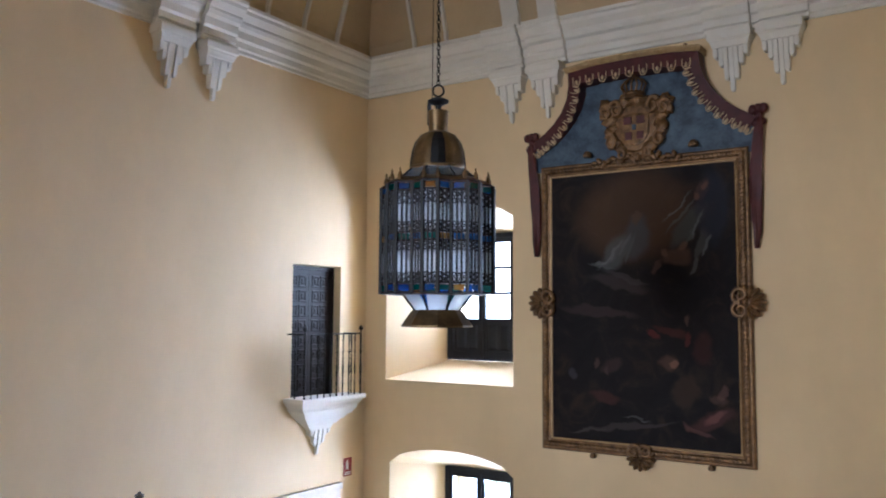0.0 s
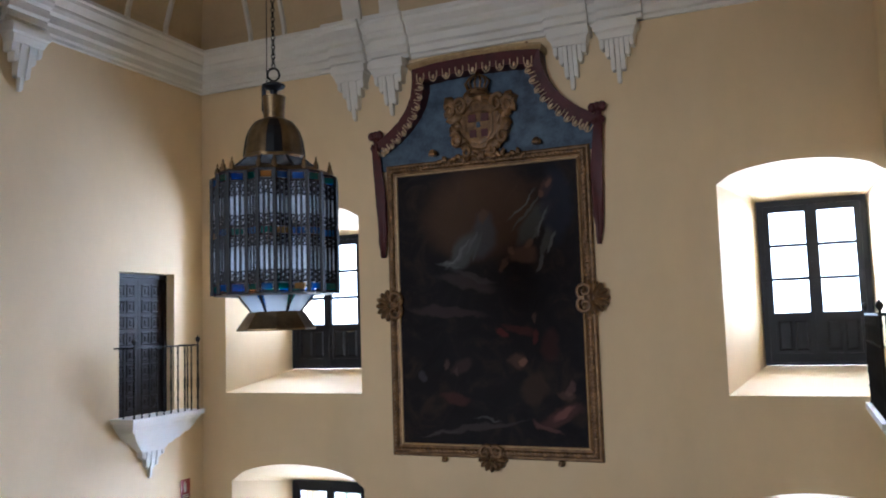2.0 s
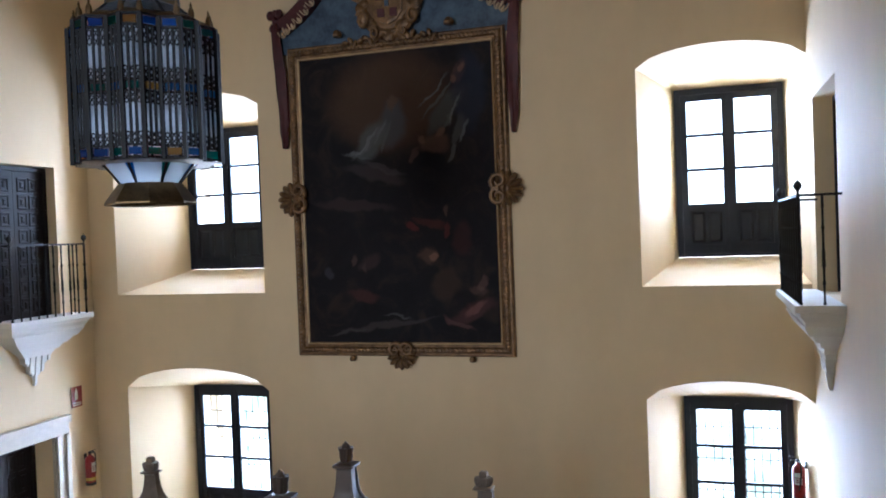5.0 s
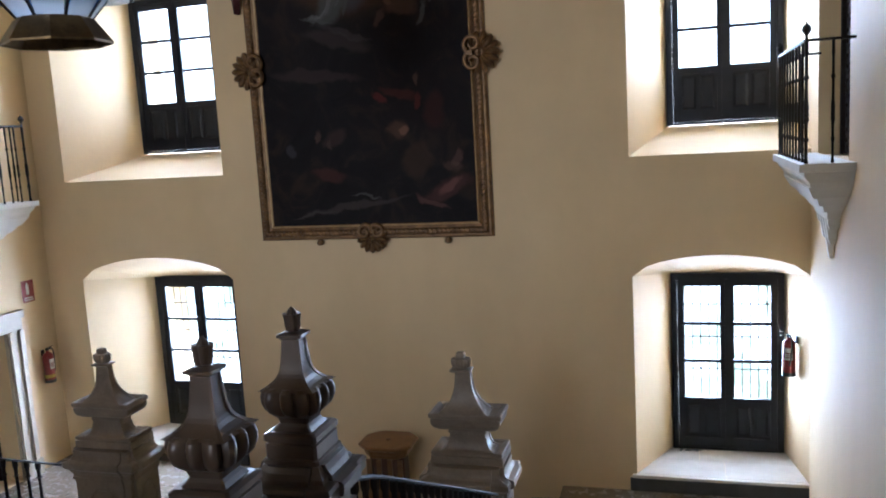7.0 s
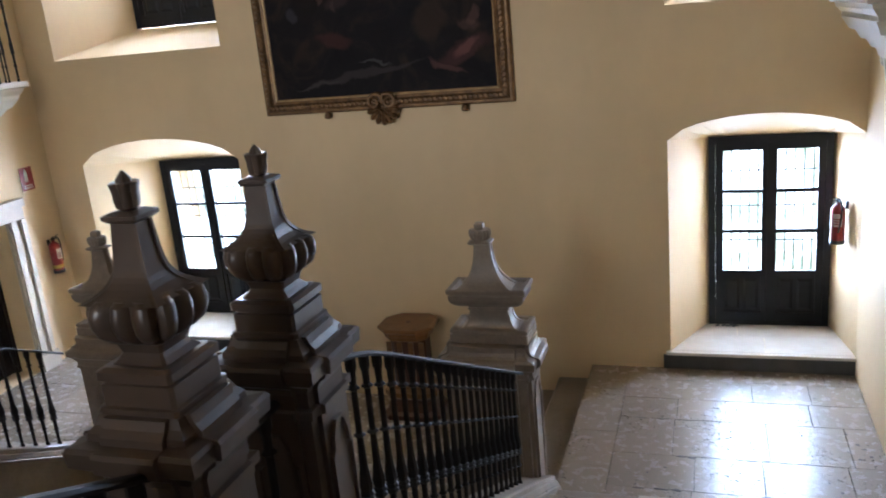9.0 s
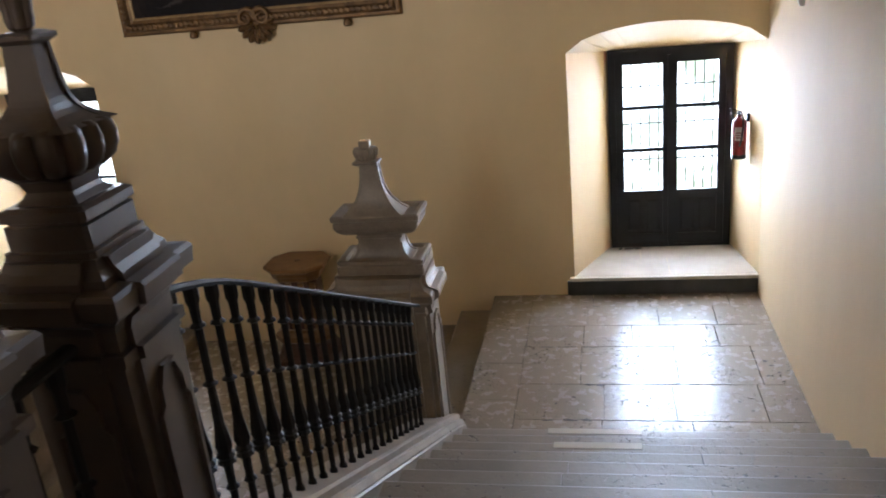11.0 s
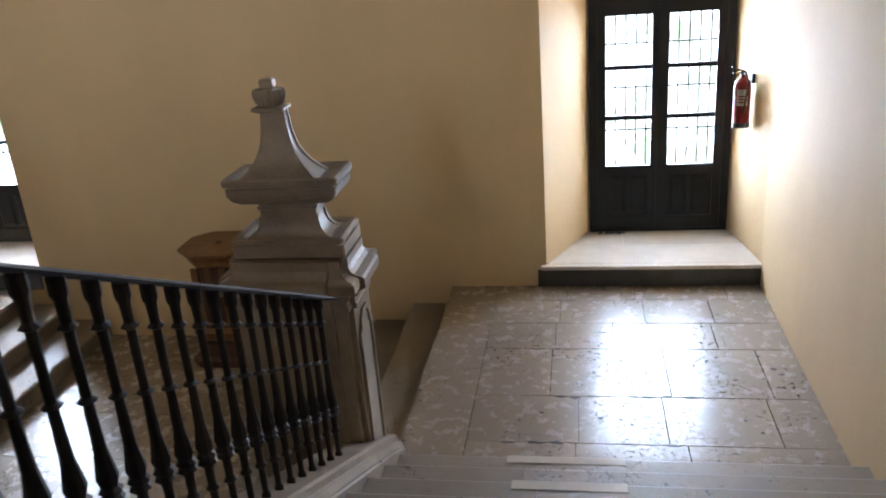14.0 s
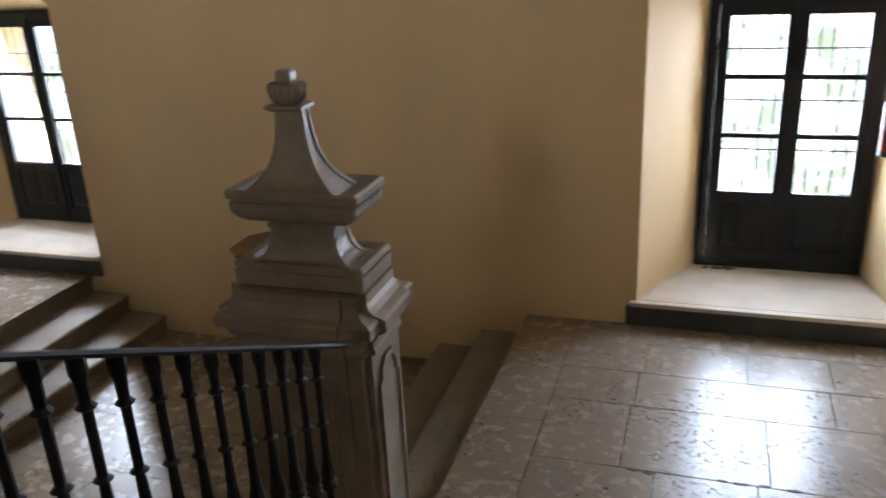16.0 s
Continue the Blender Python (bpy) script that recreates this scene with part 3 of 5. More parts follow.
def side_landing(name, mirror):
    f = tagged(part(name, boxes((mirror(-2.74), mirror(0.0), Y1, 0.0, -0.3, -0.045) if mirror(0) > mirror(-2.74) else (mirror(0.0), mirror(-2.74), Y1, 0.0, -0.3, -0.045)), JOINT),
               "landing paved with large worn polished limestone slabs", "floor", kind="structure")
    for y0, y1, cuts in ROWS_R:
        edges = [-2.33, *cuts, -0.002]
        for a, b in zip(edges, edges[1:]):
            p, q = sorted((mirror(a), mirror(b)))
            slab_piece(f, p, q, y0, y1, 0.0, STONE)
    for y0, y1 in ((-0.62, 0.0), (-1.55, -0.62), (-2.2, -1.55), (-2.875, -2.2)):
        p, q = sorted((mirror(-2.77), mirror(-2.33)))
        slab_piece(f, p, q, y0, y1, 0.0, STONE)
    return f


def same_side(x):
    return x


def other_side(x):
    return XL - x


side_landing("floor_landing_right", same_side)
side_landing("floor_landing_left", other_side)

# middle landing, three steps lower
f = tagged(part("floor_landing_middle", boxes((-6.42, -3.52, -3.4, 0.0, DROP - 0.3, DROP - 0.045)), JOINT), "lower middle landing paved with worn limestone slabs", "floor", kind="structure")
ys = [0.0, -0.7, -1.45, -2.1, -2.8, -3.4]
for j, (b, a) in enumerate(zip(ys, ys[1:])):
    cuts = [-6.42, -5.75 + 0.3 * (j % 2), -4.95 + 0.22 * (j % 3), -4.2 + 0.25 * (j % 2), -3.52]
    for p, q in zip(cuts, cuts[1:]):
        slab_piece(f, p, q, a, b, DROP, STONE)


def step(parent, x0, x1, y0, y1, z0, z1, axis, sign):
    """A step stone whose rounded nosing looks along axis and sign."""
    bm = bmesh.new()
    n = 0.022
    if axis == "y":
        e = y1 if sign > 0 else y0
        o = y0 if sign > 0 else y1
        prof = [(o, z0), (e - sign * 0.02, z0), (e - sign * 0.02, z1 - 0.05), (e - sign * 0.004, z1 - 0.043), (e, z1 - 0.032), (e, z1 - 0.02), (e - sign * 0.006, z1 - 0.008), (e - sign * n, z1), (o, z1)]
        loft(bm, [[(x, y, z) for y, z in prof] for x in (x0, x1)])
    else:
        e = x1 if sign > 0 else x0
        o = x0 if sign > 0 else x1
        prof = [(o, z0), (e - sign * 0.02, z0), (e - sign * 0.02, z1 - 0.05), (e - sign * 0.004, z1 - 0.043), (e, z1 - 0.032), (e, z1 - 0.02), (e - sign * 0.006, z1 - 0.008), (e - sign * n, z1), (o, z1)]
        loft(bm, [[(x, y, z) for x, z in prof] for y in (y0, y1)])
    bmesh.ops.recalc_face_normals(bm, faces=bm.faces)
    return part("step", bm, STEPST, parent)


def cross_steps(name, mirror, sign):
    s = thing(name, "three worn stone steps between the side and middle landings", "steps", kind="structure")
    for k, e in enumerate((-2.77, -3.17, -3.57)):
        a, b = sorted((mirror(e), mirror(e + 0.42)))
        if k == 0:
            a, b = sorted((mirror(e), mirror(e + 0.03)))
        step(s, a, b, -2.66, -0.002, DROP - 0.05, -0.177 * k + (-0.004 if k == 0 else 0), "x", sign)
    return s


cross_steps("steps_right", same_side, -1)
cross_steps("steps_left", other_side, 1)


def flight(name, mirror, y1, z0, n, label):
    s = thing(name, label, "stairs", kind="structure")
    for k in range(n):
        a, b = sorted((mirror(CURB1 + 0.002), mirror(-0.002)))
        y = y1 - k * TREAD
        cut = mirror(random.uniform(-1.9, -0.9))
        back = y - TREAD - 0.03 if k < n - 1 else y - TREAD
        for p, q in ((a, cut - 0.0015), (cut + 0.0015, b)):
            step(s, p, q, back, y, z0 + RISE * k - 0.1, z0 + RISE * (k + 1) + random.uniform(-0.002, 0.002), "y", 1)
    bm = bmesh.new()
    y9 = y1 - n * TREAD
    prof = [(y1 - 0.05, z0 - 0.35), (y1 - 0.05, z0 + 0.02), (y9, z0 + n * RISE - 0.16), (y9, z0 + n * RISE - 0.5)]
    loft(bm, [[(x, y, z) for y, z in prof] for x in (a, b)])
    bmesh.ops.recalc_face_normals(bm, faces=bm.faces)
    part("core", bm, JOINT, s)
    return s


def mid_landing(name, mirror, y0, y1, z):
    a, b = sorted((mirror(CURB0), mirror(-0.002)))
    f = tagged(part(name, boxes((a, b, y0, y1, z - 0.35, z - 0.045)), JOINT), "half landing of worn stone slabs on the flight", "floor", kind="structure")
    ys = [y1, (y0 * 0.45 + y1 * 0.55), y0]
    for j, (q, p) in enumerate(zip(ys, ys[1:])):
        cuts = [CURB1 + 0.004, -2.0 + 0.2 * j, -1.2, -0.5 - 0.1 * j, -0.002]
        for u, v in zip(cuts, cuts[1:]):
            u, v = sorted((mirror(u), mirror(v)))
            slab_piece(f, u, v, p, q, z, STEPST)
    return f


YM = Y1 - 10 * TREAD
for nm, mirror in (("right", same_side), ("left", other_side)):
    flight("stairs_lower_" + nm, mirror, Y1, 0.0, 10, "lower flight of worn limestone steps with rounded nosings")
    mid_landing("floor_half_landing_" + nm, mirror, Y2, YM, MID)
    flight("stairs_upper_" + nm, mirror, Y2, MID, 11, "upper flight of worn limestone steps with rounded nosings")

# upper gallery floor and the ground far below the well
YU = Y2 - 11 * TREAD
f = tagged(part("floor_gallery", boxes((XL, 0.0, YB - 0.5, YU, UPPER - 0.4, UPPER)), STEPST), "stone floor of the upper gallery", "floor", kind="structure")
s = thing("stairs_middle", "wide middle flight of stone steps going down", "stairs", kind="structure")
for k in range(14):
    step(s, -6.9, -3.05, -3.4 - TREAD * (k + 1), -3.4 - TREAD * k + 0.03, DROP - 0.172 * (k + 1) - 0.3, DROP - 0.172 * (k + 1), "y", -1)
tagged(part("floor_ground", boxes((XL, 0.0, YB, 0.0, DROP - 2.8, DROP - 2.7)), STEPST), "stone floor at the foot of the stairs", "floor", kind="structure")


# ---- curbs with iron railings ----
def rail_baluster(height):
    """An iron baluster with collars and a pear-shaped waist, standing at the origin."""
    s = height
    prof = [(0.017, 0.0), (0.017, 0.02 * s), (0.011, 0.03 * s), (0.012, 0.16 * s), (0.022, 0.17 * s), (0.013, 0.185 * s), (0.014, 0.26 * s), (0.017, 0.275 * s), (0.030, 0.285 * s), (0.021, 0.30 * s), (0.030, 0.315 * s),
            (0.020, 0.33 * s), (0.027, 0.36 * s), (0.016, 0.45 * s), (0.012, 0.61 * s), (0.024, 0.618 * s), (0.012, 0.63 * s), (0.012, 0.84 * s), (0.024, 0.85 * s), (0.013, 0.865 * s), (0.015, 0.93 * s), (0.021, 0.95 * s), (0.021, s)]
    return turned(bmesh.new(), [(r * 1.15, z) for r, z in prof], 8)


def railing(mirror, ya, yb, curb_z, rail_z, spacing, label, ease=0.0, first=None):
    """A sloping rail from ya to yb; curb_z and rail_z give heights at both ends."""
    r = thing("railing", label, "railing", group="stair railings")

    def over(u):
        return rail_z[0] + (rail_z[1] - rail_z[0]) * u - ease * (max(0.0, u - 0.8) / 0.2) ** 2
    x = mirror(-2.83)
    top = part("handrail", bmesh.new(), IRON, r)
    bm = bmesh.new()
    n = 20
    pts = [(x, ya + (yb - ya) * i / n, over(i / n)) for i in range(n + 1)]
    sec = [(-0.020, -0.008), (0.020, -0.008), (0.024, 0.004), (0.016, 0.014), (0.0, 0.016), (-0.016, 0.014), (-0.024, 0.004)]
    loft(bm, [[(p[0] + u, p[1], p[2] + v) for u, v in sec] for p in pts])
    bmesh.ops.recalc_face_normals(bm, faces=bm.faces)
    bm.to_mesh(top.data)
    bm.free()
    count = max(2, round(abs(yb - ya) / spacing))
    me = None
    if first is not None:
        count = int(abs(yb - first) / spacing) + 1
    for i in range(count):
        u = (i + 0.5) / count if first is None else (first - spacing * i - ya) / (yb - ya)
        z = curb_z[0] + (curb_z[1] - curb_z[0]) * u
        h = over(u) - z - 0.005
        if me is None:
            ob = part("baluster", rail_baluster(1.0), IRON, r, smooth=True)
            me = ob.data
        else:
            ob = new("baluster", me)
            ob.parent = r
        ob.location = (x, ya + (yb - ya) * u, z)
        ob.scale = (1, 1, h)
    return r


def curb(mirror, pts, label):
    """A sloping stone curb along the open side of a flight."""
    bm = bmesh.new()
    a, b = sorted((mirror(CURB0), mirror(CURB1)))
    loft(bm, [[(a, y, -1.0), (b, y, -1.0), (b, y, z - 0.14), (b, y, z - 0.105), (b - 0.012, y, z - 0.095), (b - 0.012, y, z - 0.085), (b - 0.03, y, z - 0.05), (b - 0.045, y, z - 0.045), (b - 0.05, y, z - 0.01), (b - 0.07, y, z), (a + 0.01, y, z), (a - 0.015, y, z - 0.03), (a, y, z - 0.06)] for y, z in pts])
    bmesh.ops.recalc_face_normals(bm, faces=bm.faces)
    return tagged(part("stair_curb", bm, NEWEL), label, "curb", "stair curbs", "structure")


for mirror in (same_side, other_side):
    curb(mirror, [(-2.66, 0.03), (-2.74, 0.2), (-3.0, 0.345), (-6.38, 2.0), (-7.1, 2.0), (Y2 - 0.05, MID + RISE + 0.12), (YU + TREAD, UPPER + 0.12), (YU - 0.1, UPPER + 0.12)],
         "moulded pale stone curb carrying the iron railing")
    railing(mirror, -3.30, -6.38, (0.49, 2.0), (1.395, 2.93), 0.1285, "black wrought-iron stair railing with turned balusters", 0.09, -3.56)
    railing(mirror, -6.72, -7.02, (2.0, 2.0), (2.86, 2.86), 0.13, "short black iron railing between two stone newels")
    railing(mirror, -7.34, YU, (MID + 0.29, UPPER + 0.12), (2.97, 4.62), 0.128, "black wrought-iron stair railing with turned balusters")


# ---- stone newels ----
def chunky(rings):
    bm = bmesh.new()
    loft(bm, [square(h, z, min(0.01, h * 0.1)) for h, z in rings])
    return bm


def crossed(rings, w, p):
    """A pedestal whose mouldings break forward over a pilaster on each face."""
    bm = bmesh.new()
    out = []
    for h, z in rings:
        c = min(w, h - 0.012)
        ring = []
        for k in range(4):
            m = pose(0, 0, 0, 0, 0, 90 * k)
            ring += [m @ Vector(q) for q in ((-h, -h, z), (-c, -h, z), (-c, -h - p, z), (c, -h - p, z), (c, -h, z))]
        out.append(ring)
    loft(bm, out)
    return bm


def recessed_panels(parent, half, z0, z1, w, material):
    """Raised frames with a shaped head on four faces of a shaft."""
    for k in range(4):
        m = pose(0, 0, 0, 0, 0, 90 * k)
        bm = bmesh.new()
        arc = [(-w, z0), (w, z0), (w, z1 - 0.12), (w * 0.75, z1 - 0.1), (w * 0.7, z1 - 0.05), (w * 0.35, z1), (-w * 0.35, z1), (-w * 0.7, z1 - 0.05), (-w * 0.75, z1 - 0.1), (-w, z1 - 0.12)]
        cx, cz = 0.0, (z0 + z1) / 2
        rings = []
        for g, y in ((1.0, -half - 0.001), (1.0, -half - 0.016), (0.86, -half - 0.016), (0.82, -half - 0.004)):
            gz = 1 - (1 - g) * w / ((z1 - z0) / 2) * 1.2
            rings.append([m @ Vector((cx + (x - cx) * g, y, cz + (z - cz) * gz)) for x, z in arc])
        loft(bm, rings, caps=False)
        bm.faces.new([v for v in bm.verts][-len(arc):])
        bmesh.ops.recalc_face_normals(bm, faces=bm.faces)
        part("panel", bm, material, parent)


def flatten(ob, k, shift=0.0, lift=0.0, aside=0.0, wide=1.0):
    """Narrow a part and its own pieces to k of their depth."""
    for o in (ob, *ob.children):
        for v in o.data.vertices:
            v.co.x = v.co.x * wide + aside
            v.co.y = v.co.y * k + shift
            v.co.z += lift


def edge_fillets(parent, profile, material, proud=0.008):
    """Raised fillets along both long edges of the two side faces of a curved block."""
    for sx in (-1, 1):
        for sy in (-1, 1):
            bm = bmesh.new()
            loft(bm, [[(sx * (r - 0.004), sy * r * 0.66, z), (sx * (r + proud), sy * r * 0.68, z), (sx * (r + proud), sy * r * 0.98, z), (sx * (r - 0.004), sy * r * 0.99, z)] for r, z in profile])
            bmesh.ops.recalc_face_normals(bm, faces=bm.faces)
            part("fillet", bm, material, parent)


def landing_newel(x, y, base):
    n = thing("stone_newel", "pale stone newel with a flared square finial and fluted crown", "newel", pose(x, y, 0), "landing newels")
    body = part("pedestal", crossed([(0.375, base), (0.375, base + 0.10), (0.345, base + 0.13), (0.305, base + 0.16), (0.305, 1.255), (0.325, 1.26), (0.325, 1.285), (0.318, 1.29), (0.318, 1.325), (0.33, 1.33), (0.345, 1.36), (0.38, 1.378), (0.385, 1.382), (0.385, 1.43),
                                    (0.372, 1.442), (0.33, 1.455), (0.31, 1.475), (0.30, 1.505), (0.302, 1.51), (0.302, 1.55)], 0.235, 0.03), NEWEL, n)
    recessed_panels(body, 0.335, base + 0.3, 1.2, 0.18, NEWEL)
    flatten(body, 0.70)
    blk = part("plinth", chunky([(0.31, 1.552), (0.312, 1.558), (0.312, 1.62), (0.296, 1.623), (0.296, 1.631), (0.31, 1.634), (0.31, 1.655), (0.297, 1.662), (0.268, 1.655), (0.25, 1.638), (0.2, 1.638)]), NEWEL, n)
    curve = []
    for i in range(9):
        a = i / 8 * math.pi / 2
        curve.append((0.148 + 0.07 * (1 - math.sin(a)), 1.644 + 0.11 * (1 - math.cos(a))))
    waist = part("waist", chunky([(0.218, 1.622)] + curve + [(0.148, 1.79), (0.158, 1.794), (0.158, 1.81), (0.15, 1.813), (0.15, 1.825)]), NEWEL, n)
    edge_fillets(waist, curve, NEWEL)
    dish = [(0.17, 1.826), (0.228, 1.834), (0.262, 1.855), (0.28, 1.885), (0.283, 1.922), (0.27, 1.924), (0.27, 1.931), (0.292, 1.938), (0.296, 1.968), (0.285, 1.98), (0.258, 1.972), (0.238, 1.945), (0.19, 1.945)]
    tray = part("dish", chunky(dish), NEWEL, n)
    # leaf blocks under the dish rim
    for k in range(4):
        for o in (-0.2, -0.07, 0.07, 0.2):
            m = pose(0, 0, 0, 0, 0, 90 * k)
            bm = bmesh.new()
            loft(bm, [[(o - w, -d0, z), (o + w, -d0, z), (o + w, -d0 + 0.03, z), (o - w, -d0 + 0.03, z)] for w, d0, z in ((0.012, 0.255, 1.868), (0.03, 0.278, 1.89), (0.03, 0.286, 1.918))])
            for v in bm.verts:
                v.co = m @ v.co
            part("leaf_block", bm, NEWEL, tray)
    spire = []
    for i in range(15):
        u = i / 14
        spire.append((0.054 + 0.026 * (1 - u) + 0.125 * (1 - u) ** 3.6, 1.957 + 0.355 * u))
    needle = part("spire", chunky([(0.205, 1.94)] + spire), NEWEL, n)
    edge_fillets(needle, spire, NEWEL)
    neck = part("collar", chunky([(0.062, 2.312), (0.09, 2.325), (0.09, 2.338), (0.068, 2.345)]), NEWEL, n)
    for ob, k, sh, up, aside, wide in ((blk, 0.56, 0.0, 0.008, 0.015, 1.0), (waist, 0.56, 0.0, 0.012, 0.01, 1.05), (tray, 0.55, 0.0, 0.016, 0.01, 1.07), (needle, 0.62, 0.015, 0.01, -0.02, 1.05), (neck, 0.75, 0.03, 0.0, -0.04, 1.0)):
        flatten(ob, k, sh, up, aside, wide)
    crown = part("crown", turned(bmesh.new(), [(0.058, 2.345), (0.076, 2.36), (0.088, 2.39), (0.090, 2.415), (0.082, 2.43), (0.055, 2.432)], 64, 16, 0.14), NEWEL, n, smooth=True)
    flatten(crown, 0.85, 0.03, 0.0, -0.04)
    knob = part("knob", chunky([(0.03, 2.432), (0.036, 2.445), (0.036, 2.475), (0.028, 2.485)]), NEWEL, n)
    flatten(knob, 0.85, 0.03, 0.0, -0.04)
    return n


def cushion(profile, lobes=12, depth=0.2, sides=96, squareness=0.7):
    """A gadrooned vase of rounded square plan."""
    rings = []
    for r, z in profile:
        ring = []
        for i in range(sides):
            a = 2 * math.pi * i / sides
            sq = 1 / max(abs(math.cos(a)), abs(math.sin(a)))
            k = (1 + (min(sq, 1.28) - 1) * squareness) * (1 - depth * (1 - abs(math.cos(a * lobes / 2))))
            ring.append((r * k * math.cos(a), r * k * math.sin(a), z))
        rings.append(ring)
    return loft(bmesh.new(), rings)


def flight_newel(x, y, base, lift):
    n = thing("stone_newel", "worn stone newel coloured dark as backlit, with a gadrooned vase finial and bud", "newel", pose(x, y, 0), "flight newels")
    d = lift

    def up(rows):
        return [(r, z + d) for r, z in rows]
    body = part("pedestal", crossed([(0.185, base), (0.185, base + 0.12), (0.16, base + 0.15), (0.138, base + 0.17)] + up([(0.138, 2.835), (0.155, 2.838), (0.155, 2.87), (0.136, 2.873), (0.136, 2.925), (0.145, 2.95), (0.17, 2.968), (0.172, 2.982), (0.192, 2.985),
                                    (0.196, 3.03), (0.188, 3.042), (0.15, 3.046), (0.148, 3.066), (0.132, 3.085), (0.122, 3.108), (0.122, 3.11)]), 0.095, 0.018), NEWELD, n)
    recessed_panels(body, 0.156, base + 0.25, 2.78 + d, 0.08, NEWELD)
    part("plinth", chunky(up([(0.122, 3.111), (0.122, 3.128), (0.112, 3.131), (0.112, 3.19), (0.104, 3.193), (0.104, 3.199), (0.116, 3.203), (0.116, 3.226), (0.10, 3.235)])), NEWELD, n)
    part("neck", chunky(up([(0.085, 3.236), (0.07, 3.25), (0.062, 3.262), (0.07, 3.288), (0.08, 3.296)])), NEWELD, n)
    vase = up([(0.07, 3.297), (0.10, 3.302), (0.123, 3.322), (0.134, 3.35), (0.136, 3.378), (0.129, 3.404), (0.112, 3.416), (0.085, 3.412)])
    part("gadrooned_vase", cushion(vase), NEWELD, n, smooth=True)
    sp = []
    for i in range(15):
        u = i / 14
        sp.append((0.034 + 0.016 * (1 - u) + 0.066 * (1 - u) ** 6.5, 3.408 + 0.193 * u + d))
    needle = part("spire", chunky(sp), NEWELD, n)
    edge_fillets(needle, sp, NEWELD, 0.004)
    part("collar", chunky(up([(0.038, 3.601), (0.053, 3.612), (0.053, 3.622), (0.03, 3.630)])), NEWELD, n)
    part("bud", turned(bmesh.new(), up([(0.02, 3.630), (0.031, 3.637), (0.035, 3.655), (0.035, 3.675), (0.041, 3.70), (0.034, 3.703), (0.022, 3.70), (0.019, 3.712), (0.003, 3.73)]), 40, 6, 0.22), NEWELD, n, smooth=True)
    return n


landing_newel(-3.125, -2.955, DROP)
landing_newel(other_side(-3.29), -3.07, DROP)
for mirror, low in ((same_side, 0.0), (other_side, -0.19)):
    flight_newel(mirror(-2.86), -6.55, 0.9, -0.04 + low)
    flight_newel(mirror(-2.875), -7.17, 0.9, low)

# ---- sills of the lower windows ----
for W, nm in ((WIN_LL, "left"), (WIN_LR, "right")):
    s = thing("window_sill_" + nm, "worn stone sill slabs behind a black stone riser", "window sill", kind="structure")
    a, b = W[0], W[1]
    part("riser", boxes((a - 0.08, b - 0.003, -0.035, -0.001, 0.002, 0.165), bevel=0.006), DARKSTONE, s, "blackened stone riser")
    part("nosing", boxes((a - 0.05, b - 0.004, -0.045, 0.02, 0.166, 0.205), bevel=0.008), SILL, s)
    bx, rx = W[5], W[10]
    for y0, y1, cut in ((0.022, 0.5, a + 1.0), (0.503, 0.945, a + 0.72)):
        l0, l1 = a + (bx - a) * y0 / 0.95, a + (bx - a) * y1 / 0.95
        r0, r1 = b + (rx - b) * y0 / 0.95, b + (rx - b) * y1 / 0.95
        for q in (((l0, y0), (cut - 0.002, y0), (cut - 0.002, y1), (l1, y1)), ((cut + 0.002, y0), (r0, y0), (r1, y1), (cut + 0.002, y1))):
            part("slab", loft(bmesh.new(), [[(x, y, z) for x, y in q] for z in (0.19, 0.2045)]), SILL, s)

# chipped holes along the joints of the near landing
landing = bpy.data.objects["floor_landing_right"]
for x, y, w, d in ((-1.72, -1.94, 0.09, 0.022), (-1.63, -1.95, 0.07, 0.03), (-1.52, -1.93, 0.05, 0.012), (-1.22, -1.925, 0.07, 0.022), (-1.12, -1.93, 0.10, 0.02), (-0.99, -1.92, 0.06, 0.016), (-0.84, -1.925, 0.07, 0.022),
                   (-2.12, -1.235, 0.16, 0.01), (-1.92, -1.232, 0.10, 0.009), (-1.18, -1.225, 0.08, 0.01), (-1.88, -2.505, 0.12, 0.022), (-1.74, -2.50, 0.08, 0.03), (-2.05, -2.51, 0.10, 0.012), (-1.30, -2.495, 0.08, 0.012), (-1.02, -2.50, 0.10, 0.018),
                   (-0.20, -1.52, 0.04, 0.03), (-0.16, -1.60, 0.05, 0.018), (-0.12, -1.72, 0.03, 0.022), (-0.22, -1.78, 0.035, 0.025), (-0.30, -1.66, 0.02, 0.014), (-0.27, -1.33, 0.035, 0.02), (-0.46, -0.62, 0.035, 0.02), (-1.66, -0.33, 0.10, 0.01), (-0.72, -0.33, 0.05, 0.018),
                   (-1.45, -2.2, 0.03, 0.02), (-1.30, -2.28, 0.025, 0.02), (-1.85, -2.15, 0.03, 0.018), (-2.0, -2.25, 0.022, 0.018), (-0.52, -2.2, 0.025, 0.016), (-0.44, -2.34, 0.03, 0.02)):
    n = 11
    ring = []
    for i in range(n):
        a = 2 * math.pi * i / n
        k = random.uniform(0.6, 1.15)
        ring.append((x + w * 0.6 * k * math.cos(a), y + d * 0.75 * k * math.sin(a)))
    part("chip", loft(bmesh.new(), [[(p, q, 0.0005) for p, q in ring], [(x + (p - x) * 0.9, y + (q - y) * 0.9, 0.0022) for p, q in ring]]), JOINT, landing)
bm = bmesh.new()
